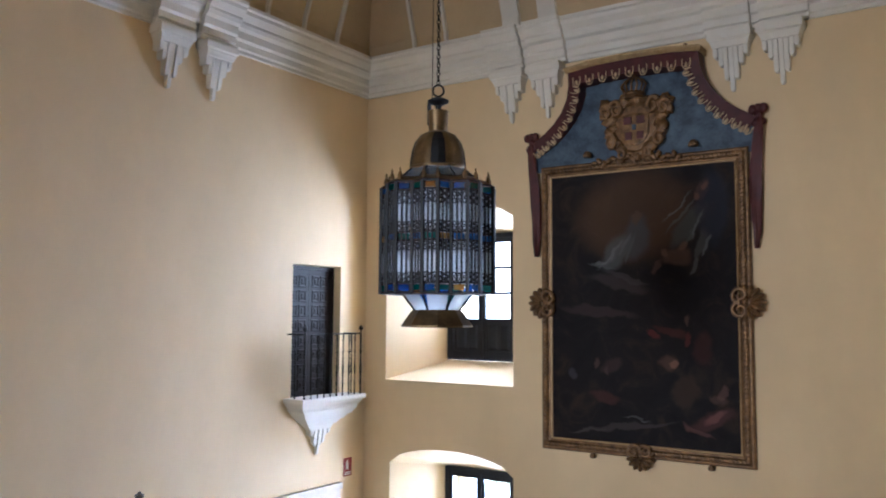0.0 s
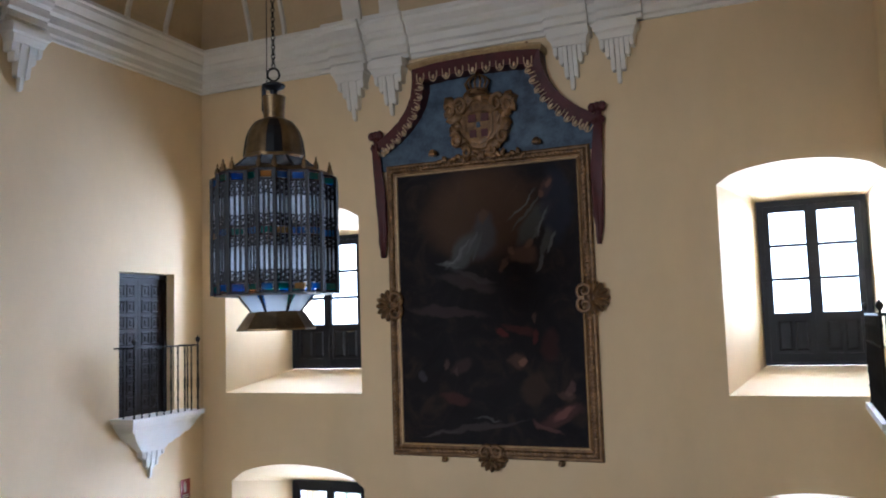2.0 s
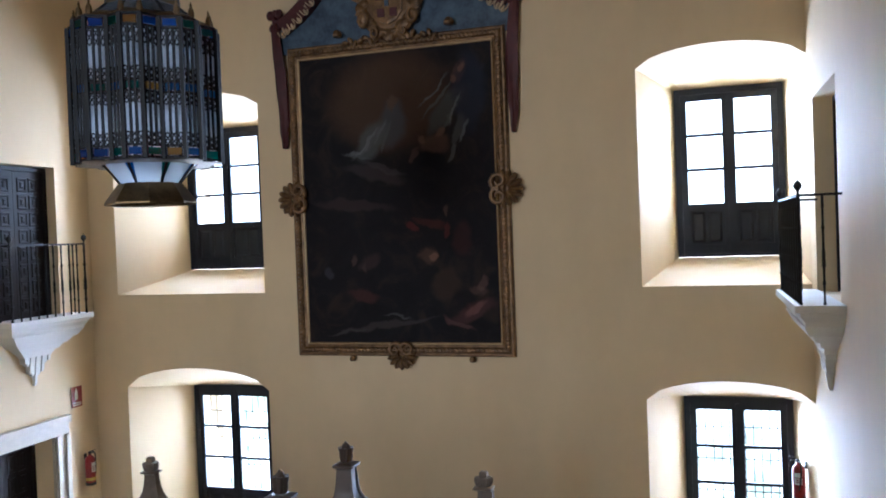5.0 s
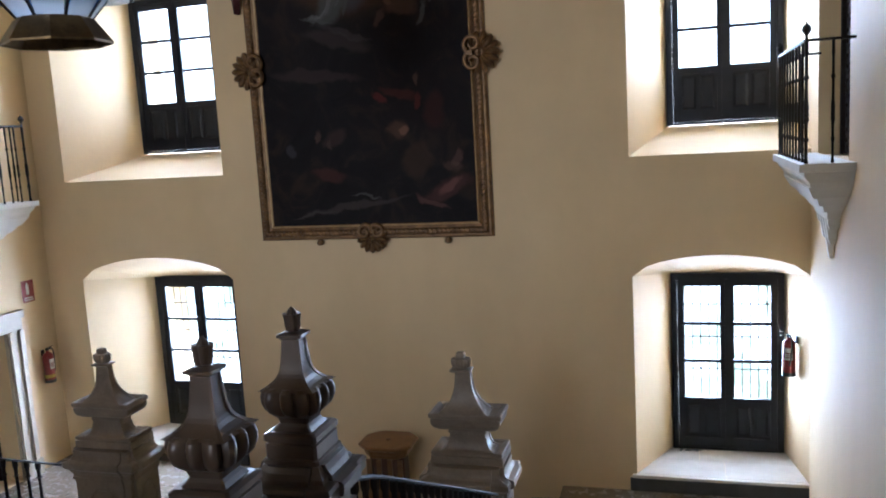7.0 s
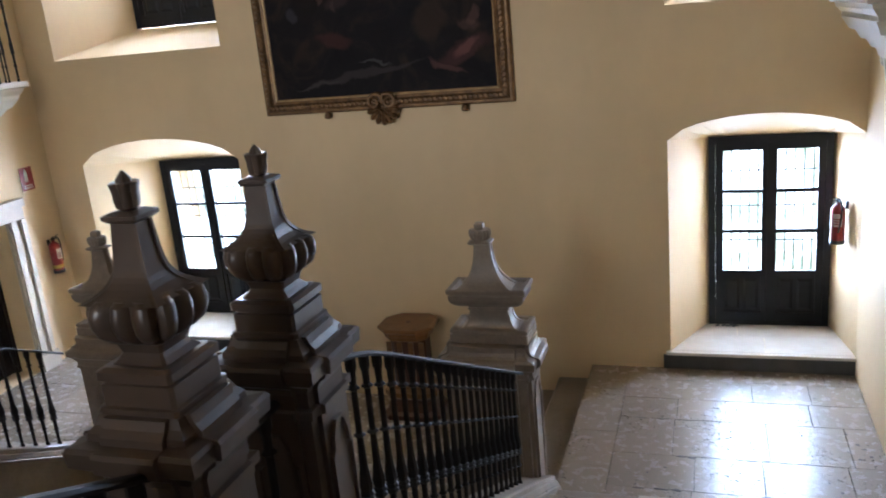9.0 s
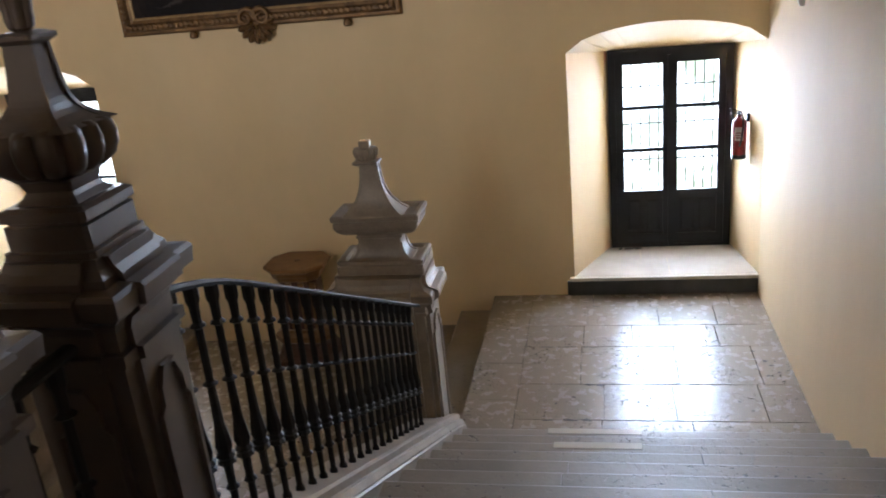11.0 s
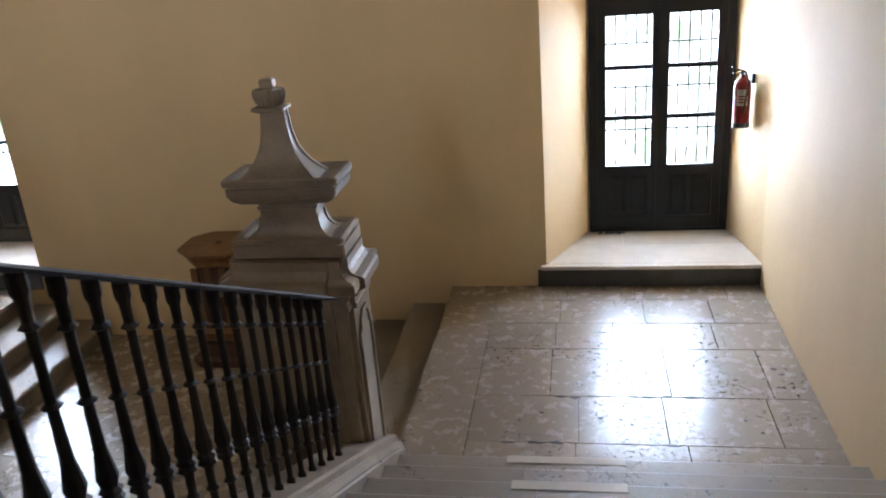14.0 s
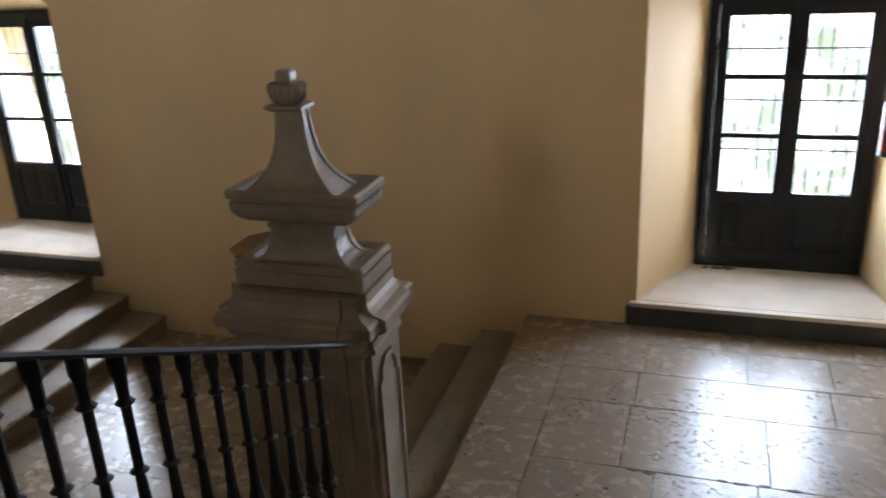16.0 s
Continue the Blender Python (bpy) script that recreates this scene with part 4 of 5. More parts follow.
for i in range(16):
    bmesh.ops.create_icosphere(bm, subdivisions=1, radius=random.uniform(0.008, 0.022), matrix=pose(-1.25 + random.uniform(-0.14, 0.12), 0.80 + random.uniform(-0.02, 0.03), 0.211, 0, 0, random.uniform(0, 90)) @ Matrix.Diagonal((1.8, 1.0, 0.5, 1)))
tagged(part("debris", bm, DARKSTONE), "small heap of dark dry debris on the window sill", "debris", kind="stuff")

# pale stone repairs let into the nosings
rep = thing("repair_strips", "pale stone strips let into worn step nosings", "step repair", kind="structure")
for k, a, b in ((0, -2.02, -1.33), (2, -1.93, -1.36)):
    y = Y1 - k * TREAD
    part("strip", boxes((a, b, y - 0.075, y - 0.006, RISE * (k + 1) + 0.0005, RISE * (k + 1) + 0.0045), bevel=0.0015), SILL, rep)


# ---- painting with its gilded frame, canopy and arms ----
def painted_canvas(name, cx, cz):
    """Dark old oil painting: brown ground with soft plain shapes."""
    m = bpy.data.materials.new(name)
    m.use_nodes = True
    nt = m.node_tree
    L = nt.links.new
    b = nt.nodes["Principled BSDF"]
    geo = nt.nodes.new("ShaderNodeNewGeometry")
    nz = node(nt, "ShaderNodeTexNoise", Scale=2.2, Detail=6.0, Roughness=0.65, Distortion=1.2)
    warp = node(nt, "ShaderNodeTexNoise", Scale=4.0, Detail=5.0, Roughness=0.55)
    L(geo.outputs["Position"], nz.inputs["Vector"])
    L(geo.outputs["Position"], warp.inputs["Vector"])
    ramp = nt.nodes.new("ShaderNodeValToRGB")
    cr = ramp.color_ramp
    cr.elements[0].position, cr.elements[0].color = 0.32, (0.004, 0.003, 0.004, 1)
    cr.elements[1].position, cr.elements[1].color = 0.75, (0.03, 0.018, 0.012, 1)
    e = cr.elements.new(0.52)
    e.color = (0.008, 0.006, 0.007, 1)
    L(nz.outputs["Fac"], ramp.inputs["Fac"])
    col = ramp.outputs["Color"]
    sub = nt.nodes.new("ShaderNodeVectorMath")
    sub.operation = "MULTIPLY_ADD"
    sub.inputs[1].default_value, sub.inputs[2].default_value = (0.22, 0.22, 0.22), (-0.11, -0.11, -0.11)
    L(warp.outputs["Color"], sub.inputs[0])
    ad = nt.nodes.new("ShaderNodeVectorMath")
    L(geo.outputs["Position"], ad.inputs[0])
    L(sub.outputs[0], ad.inputs[1])
    shapes = [  # centre x, z, half width, half height, turn, colour, strength
        (-5.05, 6.45, 1.0, 0.75, 0, (0.075, 0.040, 0.020), 0.7), (-5.0, 6.15, 0.22, 0.36, 5, (0.055, 0.055, 0.06), 0.8), (-5.0, 6.42, 0.08, 0.10, 0, (0.09, 0.05, 0.03), 0.8),
        (-5.30, 5.93, 0.20, 0.36, 38, (0.075, 0.077, 0.073), 0.8), (-5.36, 5.92, 0.035, 0.26, 44, (0.12, 0.122, 0.115), 0.3), (-5.24, 6.0, 0.03, 0.26, 34, (0.10, 0.102, 0.095), 0.3),
        (-5.46, 5.80, 0.04, 0.20, 56, (0.12, 0.122, 0.115), 0.3), (-5.52, 5.74, 0.24, 0.03, 10, (0.09, 0.092, 0.085), 0.6), (-5.08, 6.0, 0.025, 0.26, 14, (0.08, 0.08, 0.075), 0.6),
        (-4.26, 6.28, 0.15, 0.42, 38, (0.06, 0.06, 0.055), 0.85), (-4.36, 6.42, 0.03, 0.34, 42, (0.11, 0.11, 0.098), 0.6), (-4.2, 6.2, 0.03, 0.3, 34, (0.09, 0.09, 0.08), 0.6), (-4.62, 6.62, 0.012, 0.3, 38, (0.06, 0.035, 0.02), 0.8),
        (-5.3, 6.62, 0.012, 0.28, -25, (0.05, 0.03, 0.02), 0.8), (-4.1, 6.0, 0.08, 0.25, 15, (0.10, 0.10, 0.09), 0.5), (-4.45, 5.85, 0.25, 0.14, 0, (0.10, 0.055, 0.035), 0.7), (-4.08, 6.75, 0.1, 0.16, 10, (0.11, 0.055, 0.035), 0.7),
        (-3.95, 6.5, 0.25, 0.6, 0, (0.018, 0.022, 0.035), 0.7), (-5.3, 5.5, 0.5, 0.1, 15, (0.045, 0.035, 0.032), 0.6), (-5.6, 5.1, 0.7, 0.08, 6, (0.045, 0.03, 0.028), 0.6),
        (-4.55, 4.82, 0.26, 0.06, 16, (0.07, 0.018, 0.014), 0.55), (-4.58, 4.42, 0.12, 0.12, 20, (0.12, 0.062, 0.038), 0.7), (-4.1, 4.6, 0.15, 0.28, 0, (0.055, 0.016, 0.013), 0.6),
        (-4.35, 4.05, 0.22, 0.24, 0, (0.06, 0.035, 0.02), 0.7), (-3.98, 3.68, 0.36, 0.12, -22, (0.10, 0.042, 0.035), 0.75), (-3.9, 3.95, 0.14, 0.08, 20, (0.08, 0.045, 0.032), 0.65),
        (-5.44, 5.86, 0.022, 0.20, 42, (0.17, 0.17, 0.16), 0.5), (-5.32, 5.95, 0.02, 0.20, 36, (0.15, 0.15, 0.14), 0.5), (-5.18, 6.05, 0.03, 0.20, 24, (0.12, 0.12, 0.115), 0.5), (-5.55, 5.78, 0.10, 0.03, -20, (0.15, 0.15, 0.14), 0.5),
        (-4.42, 6.52, 0.02, 0.3, 48, (0.17, 0.17, 0.155), 0.55), (-4.16, 6.26, 0.022, 0.26, 24, (0.16, 0.16, 0.145), 0.55), (-4.02, 5.98, 0.03, 0.16, 10, (0.16, 0.16, 0.15), 0.55), (-4.2, 5.72, 0.05, 0.15, 25, (0.14, 0.13, 0.12), 0.5),
        (-4.62, 5.92, 0.07, 0.06, 0, (0.14, 0.075, 0.05), 0.6), (-4.35, 5.98, 0.06, 0.07, 30, (0.15, 0.08, 0.055), 0.6), (-4.72, 5.72, 0.05, 0.12, 20, (0.09, 0.05, 0.035), 0.6), (-5.15, 5.56, 0.34, 0.05, 18, (0.065, 0.055, 0.052), 0.5),
        (-4.78, 4.78, 0.12, 0.05, 30, (0.13, 0.022, 0.018), 0.6), (-4.32, 4.72, 0.05, 0.1, 10, (0.10, 0.02, 0.016), 0.6), (-4.52, 4.40, 0.07, 0.08, 30, (0.24, 0.12, 0.075), 0.6), (-4.32, 4.98, 0.04, 0.12, 0, (0.12, 0.07, 0.05), 0.5),
        (-3.95, 3.72, 0.20, 0.06, -28, (0.19, 0.08, 0.07), 0.6), (-4.18, 3.52, 0.24, 0.045, 24, (0.13, 0.06, 0.05), 0.55), (-3.86, 4.02, 0.05, 0.12, 15, (0.13, 0.07, 0.055), 0.5), (-5.02, 3.62, 0.22, 0.018, 4, (0.10, 0.095, 0.085), 0.5), (-5.75, 3.42, 0.34, 0.02, -6, (0.08, 0.07, 0.06), 0.5),
        (-5.62, 4.38, 0.04, 0.09, 12, (0.11, 0.065, 0.05), 0.5), (-5.46, 4.28, 0.03, 0.1, -20, (0.10, 0.06, 0.045), 0.5), (-4.06, 6.80, 0.05, 0.07, 20, (0.19, 0.09, 0.06), 0.6), (-4.14, 6.66, 0.05, 0.05, 0, (0.16, 0.075, 0.05), 0.6),
        (-5.4, 4.35, 0.2, 0.12, -20, (0.06, 0.035, 0.03), 0.7), (-5.5, 3.9, 0.25, 0.1, 10, (0.07, 0.025, 0.02), 0.6), (-5.2, 3.5, 0.8, 0.05, -8, (0.055, 0.045, 0.04), 0.6), (-6.0, 4.2, 0.08, 0.1, 0, (0.05, 0.05, 0.055), 0.6)]
    for x, z, w, h, turn, c, s in shapes:
        mp = nt.nodes.new("ShaderNodeMapping")
        mp.vector_type = "TEXTURE"
        mp.inputs["Location"].default_value = (x, -0.06, z)
        mp.inputs["Rotation"].default_value = (0, radians(turn), 0)
        mp.inputs["Scale"].default_value = (w, 3.0, h)
        ln = nt.nodes.new("ShaderNodeVectorMath")
        ln.operation = "LENGTH"
        mr = nt.nodes.new("ShaderNodeMapRange")
        mr.interpolation_type = "SMOOTHSTEP"
        mr.inputs["From Min"].default_value, mr.inputs["From Max"].default_value = 0.55, 1.08
        mr.inputs["To Min"].default_value, mr.inputs["To Max"].default_value = s * (0.65 if min(w, h) > 0.1 and z < 5.5 else 1.0), 0.0
        mx = nt.nodes.new("ShaderNodeMix")
        mx.data_type = "RGBA"
        mx.inputs[7].default_value = (*c, 1)
        L(ad.outputs[0], mp.inputs["Vector"])
        L(mp.outputs[0], ln.inputs[0])
        L(ln.outputs["Value"], mr.inputs["Value"])
        L(mr.outputs["Result"], mx.inputs[0])
        L(col, mx.inputs[6])
        col = mx.outputs[2]
    L(col, b.inputs["Base Color"])
    b.inputs["Roughness"].default_value = 0.7
    b.inputs["Specular IOR Level"].default_value = 0.2
    bp = node(nt, "ShaderNodeBump", Strength=0.15, Distance=0.002)
    L(nz.outputs["Fac"], bp.inputs["Height"])
    L(bp.outputs["Normal"], b.inputs["Normal"])
    return m


PX0, PX1, PZ0, PZ1 = -6.495, -3.462, 3.09, 7.27
PC = (PX0 + PX1) / 2
pic = thing("painting", "huge dark oil painting in a gilt frame under a crimson canopy", "painting")
part("canvas", boxes((PX0 + 0.15, PX1 - 0.15, -0.07, -0.05, PZ0 + 0.15, PZ1 - 0.15)), painted_canvas("old_oil_paint", PC, 5), pic, "dark brown oil canvas with pale drapery shapes")
prof = [(0.0, 0.0), (0.0, -0.06), (0.02, -0.085), (0.045, -0.085), (0.05, -0.10), (0.075, -0.125), (0.10, -0.125), (0.12, -0.10), (0.125, -0.09), (0.16, -0.08), (0.185, -0.074), (0.185, -0.0)]
bm = bmesh.new()
loft(bm, [[(PX0 + g, y, PZ0 + g), (PX1 - g, y, PZ0 + g), (PX1 - g, y, PZ1 - g), (PX0 + g, y, PZ1 - g)] for g, y in prof], caps=False)
bmesh.ops.recalc_face_normals(bm, faces=bm.faces)
fr = part("picture_frame", bm, GOLD, pic, "worn carved gilt frame")
bm = bmesh.new()
loft(bm, [[(PX0 + g, y, PZ0 + g), (PX1 - g, y, PZ0 + g), (PX1 - g, y, PZ1 - g), (PX0 + g, y, PZ1 - g)] for g, y in ((0.158, -0.08), (0.16, -0.096), (0.178, -0.088), (0.18, -0.075))], caps=False)
part("inner_slip", bm, GOLDT, fr, "bright gilt inner slip")
bead = turned(bmesh.new(), [(0.004, -0.034), (0.026, -0.024), (0.033, 0.0), (0.026, 0.024), (0.004, 0.034)], 8)
for v in bead.verts:
    v.co = Vector((v.co.x * 0.7 + v.co.z * 0.6, v.co.y * 0.5, v.co.z * 0.8 - v.co.x * 0.35))
bead_ob = part("bead", bead, GOLD, fr, smooth=True)
bead_ob.location = (PX0 + 0.088, -0.12, PZ0 + 0.1)
count = 0
for vertical, fixed in ((True, PX0 + 0.088), (True, PX1 - 0.088), (False, PZ0 + 0.088), (False, PZ1 - 0.088)):
    a, b = (PZ0 + 0.13, PZ1 - 0.13) if vertical else (PX0 + 0.13, PX1 - 0.13)
    n = round((b - a) / 0.058)
    for i in range(n + 1):
        if count > 296:
            break
        ob = new("bead", bead_ob.data)
        ob.parent = fr
        u = a + (b - a) * i / n
        ob.location = (fixed, -0.122, u) if vertical else (u, -0.122, fixed)
        ob.rotation_euler = (0, 0 if vertical else radians(90), 0)
        count += 1


def shell(parent, x, z, s, turn, scrolls=True):
    """A carved shell ornament: petals fanned over two scrolls."""
    m = pose(x, -0.1, z, 0, turn, 0)
    orn = None
    for i in range(9):
        a = radians(-100 + 200 * i / 8)
        bm = turned(bmesh.new(), [(0.006, 0.03), (0.024, 0.06), (0.034, 0.11), (0.03, 0.15), (0.012, 0.175)], 8)
        for v in bm.verts:
            v.co = m @ (pose(0, 0, 0, 0, math.degrees(a), 0) @ Vector((v.co.x * s, v.co.y * s * 1.3 - 0.02, v.co.z * s)))
        ob = part("petal", bm, GOLD, orn or parent, smooth=True)
        orn = orn or ob
    for sgn in (-1, 1):
        bm = bmesh.new()
        rings = []
        for i in range(22):
            t = i / 21
            a = t * 2 * math.pi * 1.3
            r = 0.085 * (1 - 0.75 * t)
            c = Vector((sgn * (0.07 - r * math.cos(a)), -0.03 - 0.03 * t, -0.06 - r * math.sin(a)))
            w = 0.022 * (1.1 - 0.6 * t)
            d = Vector((sgn * math.cos(a), 0, math.sin(a)))
            rings.append([m @ ((c + d * w * math.cos(q) + Vector((0, w * math.sin(q), 0))) * s) for q in (0, 1.05, 2.1, 3.14, 4.19, 5.24)])
        loft(bm, rings)
        bmesh.ops.recalc_face_normals(bm, faces=bm.faces)
        part("scroll", bm, GOLD, orn, smooth=True)


shell(pic, PC, 3.12, 1.15, 180)
shell(pic, PX0 + 0.05, 5.22, 1.35, -90)
shell(pic, PX1 - 0.05, 5.22, 1.35, 90)
for x in (PC - 0.72, PC + 0.95):
    part("stud", turned(bmesh.new(), [(0.03, 3.02), (0.045, 3.035), (0.045, 3.06), (0.03, 3.09)], 10, cx=x, cy=-0.06), GOLD, pic, smooth=True)
for x in (PC - 0.72, PC + 0.82):
    part("rosette", turned(bmesh.new(), [(0.06, 7.33), (0.07, 7.36), (0.05, 7.40), (0.02, 7.42)], 12, 6, 0.15, cx=x, cy=-0.16), GOLD, pic, smooth=True)

# canopy outline, from the centre of the top out to one shoulder
CREST = [(0.0, 8.66), (0.55, 8.645), (0.95, 8.60), (0.96, 8.40), (1.01, 8.22), (1.12, 8.04), (1.26, 7.89), (1.42, 7.77), (1.57, 7.68), (1.64, 7.64)]
INNER = [(0.0, 8.44), (0.50, 8.43), (0.78, 8.40), (0.78, 8.30), (0.84, 8.10), (0.94, 7.92), (1.08, 7.76), (1.24, 7.62), (1.40, 7.52), (1.50, 7.46)]


def lean(z):
    """How far the canopy stands forward of the wall at height z."""
    return 0.20 * max(0.0, min(1.0, (z - 7.5) / 1.0)) ** 1.5


def mirrored(pts):
    return [(-x, z) for x, z in pts[:0:-1]] + pts


bm = bmesh.new()
out = mirrored(CREST)
vs = [[bm.verts.new((PC + x, y, z)) for x, z in out] + [bm.verts.new((PC + 1.60, y, 7.20)), bm.verts.new((PC - 1.60, y, 7.20))] for y in (-0.002, -0.045)]
bm.faces.new(vs[0])
bm.faces.new(vs[1][::-1])
n = len(vs[0])
for i in range(n):
    bm.faces.new((vs[0][i], vs[1][i], vs[1][(i + 1) % n], vs[0][(i + 1) % n]))
bmesh.ops.recalc_face_normals(bm, faces=bm.faces)
part("back_panel", bm, BLUEP, pic, "clouded blue painted panel")
bm = bmesh.new()
a, b = mirrored(CREST), mirrored(INNER)
loft(bm, [[(PC + p[0], -0.047, p[1]), (PC + p[0], -0.107 - lean(p[1]), p[1]), (PC + q[0], -0.127 - lean(p[1]), q[1]), (PC + q[0], -0.047, q[1])] for p, q in zip(a, b)])
bmesh.ops.recalc_face_normals(bm, faces=bm.faces)
val = part("valance", bm, CRIMSON, pic, "crimson valance with gilt looped fringe")


def fringe(x, z, turn, s=1.0):
    bm = bmesh.new()
    rings = []
    for i in range(11):
        t = i / 10
        a = math.pi * t
        if t < 0.2 or t > 0.8:
            px, pz = (-0.055 if t < 0.5 else 0.055), 0.02 + (0.06 * (0.2 - t) / 0.2 if t < 0.5 else 0.06 * (t - 0.8) / 0.2)
        else:
            b = math.pi * (t - 0.2) / 0.6
            px, pz = -0.055 * math.cos(b), 0.02 - 0.085 * math.sin(b)
        rings.append((px * s, pz * s))
    m = pose(x, -0.135 - lean(z + 0.2), z, 0, turn, 0)
    for (p, q), (r, u) in zip(rings, rings[1:]):
        bar(bm, m @ Vector((p, 0, q)), m @ Vector((r, 0, u)), 0.012, 0.012)
    ob = part("fringe_loop", bm, FRINGE, val)
    bm = turned(bmesh.new(), [(0.004, -0.045), (0.02, -0.025), (0.022, 0.0), (0.01, 0.03)], 8)
    for v in bm.verts:
        v.co = m @ Vector(v.co)
    part("drop", bm, FRINGE, ob, smooth=True)


for i in range(9):
    x = -0.8 + 1.6 * i / 8
    fringe(PC + x, 8.44 - 0.03 * abs(x), 0)
for sgn in (-1, 1):
    pts = INNER[3:]
    for i in range(10):
        t = i / 9 * (len(pts) - 1.001)
        k = int(t)
        u = t - k
        x = pts[k][0] * (1 - u) + pts[k + 1][0] * u
        z = pts[k][1] * (1 - u) + pts[k + 1][1] * u
        dx, dz = pts[k + 1][0] - pts[k][0], pts[k + 1][1] - pts[k][1]
        fringe(PC + sgn * (x + 0.03), z - 0.0, sgn * (-math.degrees(math.atan2(-dz, dx)) + 0) * -1, 0.85)
bm = bmesh.new()
top = mirrored(CREST[:3])
loft(bm, [[(PC + x * 1.03, -0.0, z - 0.02), (PC + x * 1.03, -0.32, z - 0.02), (PC + x * 1.05, -0.37, z + 0.02), (PC + x * 1.05, -0.37, z + 0.05), (PC + x * 1.03, -0.0, z + 0.07)] for x, z in top])
bmesh.ops.recalc_face_normals(bm, faces=bm.faces)
part("cornice_moulding", bm, GOLDT, pic, "gilt moulding on the canopy")
for x in (-0.75, 0.0, 0.72):
    part("pin", turned(bmesh.new(), [(0.015, 8.67), (0.015, 8.73), (0.03, 8.745), (0.03, 8.77), (0.008, 8.79)], 8, cx=PC + x, cy=-0.1), GOLD, pic)
for sgn in (-1, 1):
    # gathered drape with a bow at the top
    bm = bmesh.new()
    rings = []
    for z, cx, w in ((7.62, 1.67, 0.075), (7.5, 1.66, 0.08), (7.2, 1.635, 0.085), (6.95, 1.61, 0.09), (6.7, 1.60, 0.095), (6.5, 1.595, 0.085), (6.3, 1.59, 0.08), (6.15, 1.60, 0.065), (6.02, 1.59, 0.045), (5.92, 1.59, 0.03)):
        ring = []
        for i in range(12):
            a = 2 * math.pi * i / 12
            k = 1 + 0.35 * math.cos(3 * a + z * 2)
            ring.append((PC + sgn * cx + 0.75 * w * k * math.cos(a), -0.075 + 0.055 * k * math.sin(a), z))
        rings.append(ring)
    loft(bm, rings)
    bmesh.ops.recalc_face_normals(bm, faces=bm.faces)
    dr = part("side_drape", bm, CRIMSON, pic, smooth=True)
    for dx, dz, r in ((-0.075, 0.12, 0.06), (0.055, 0.13, 0.062), (-0.01, 0.14, 0.05), (0.0, 0.04, 0.055), (-0.05, -0.06, 0.05), (0.05, -0.05, 0.045)):
        bm = bmesh.new()
        bmesh.ops.create_icosphere(bm, subdivisions=2, radius=r, matrix=pose(PC + sgn * 1.66 + dx, -0.085, 7.62 + dz) @ Matrix.Diagonal((1, 0.8, 1.15, 1)))
        part("bow_loop", bm, CRIMSON, dr, smooth=True)

# gilded arms on the blue panel
bm = bmesh.new()
half = [(0.0, 7.22), (0.18, 7.26), (0.24, 7.36), (0.30, 7.46), (0.40, 7.52), (0.44, 7.64), (0.38, 7.72), (0.43, 7.84), (0.52, 7.96), (0.56, 8.06), (0.48, 8.10), (0.38, 8.02), (0.30, 8.08), (0.18, 8.14), (0.0, 8.16)]
loop = [(x, z) for x, z in half] + [(-x, z) for x, z in half[-2:0:-1]]
cz = 7.7
loft(bm, [[(PC + x * g, y, cz + (z - cz) * g) for x, z in loop] for g, y in ((1.0, -0.05), (1.0, -0.10), (0.93, -0.14), (0.78, -0.155), (0.7, -0.13), (0.62, -0.135))])
bmesh.ops.recalc_face_normals(bm, faces=bm.faces)
arms = part("gilded_crest", bm, GOLD, pic, "gilded carved coat of arms under a crown")
for i in range(26):
    t = i / 26 * len(loop)
    k = int(t)
    x = loop[k][0] * 0.88
    z = cz + (loop[k][1] - cz) * 0.88
    bm = bmesh.new()
    bmesh.ops.create_icosphere(bm, subdivisions=1, radius=0.05 + 0.02 * (i % 3), matrix=pose(PC + x, -0.14, z, 0, 40 * i, 0) @ Matrix.Diagonal((1.0, 0.7, 1.5, 1)))
    part("leaf", bm, GOLD, arms, smooth=True)
bm = bmesh.new()
sh = [(0.0, 7.42), (0.12, 7.47), (0.2, 7.58), (0.21, 7.86), (0.0, 7.90)]
loop2 = sh + [(-x, z) for x, z in sh[-2:0:-1]]
loft(bm, [[(PC + x * g, y, 7.66 + (z - 7.66) * g) for x, z in loop2] for g, y in ((1.0, -0.13), (1.0, -0.165), (0.85, -0.172))])
bmesh.ops.recalc_face_normals(bm, faces=bm.faces)
part("shield", bm, GOLD, arms, "gilt shield")
for x, z, w, h in ((-0.095, 7.79, 0.06, 0.055), (0.085, 7.57, 0.05, 0.055), (-0.085, 7.57, 0.05, 0.055), (0.095, 7.79, 0.06, 0.055)):
    part("quarter", boxes((PC + x - w, PC + x + w, -0.182, -0.168, z - h, z + h), bevel=0.006), CRIMSON, arms, "red quarter")
part("escutcheon", boxes((PC - 0.03, PC + 0.03, -0.19, -0.17, 7.65, 7.73), bevel=0.01), BLUEP, arms, "small blue centre shield")
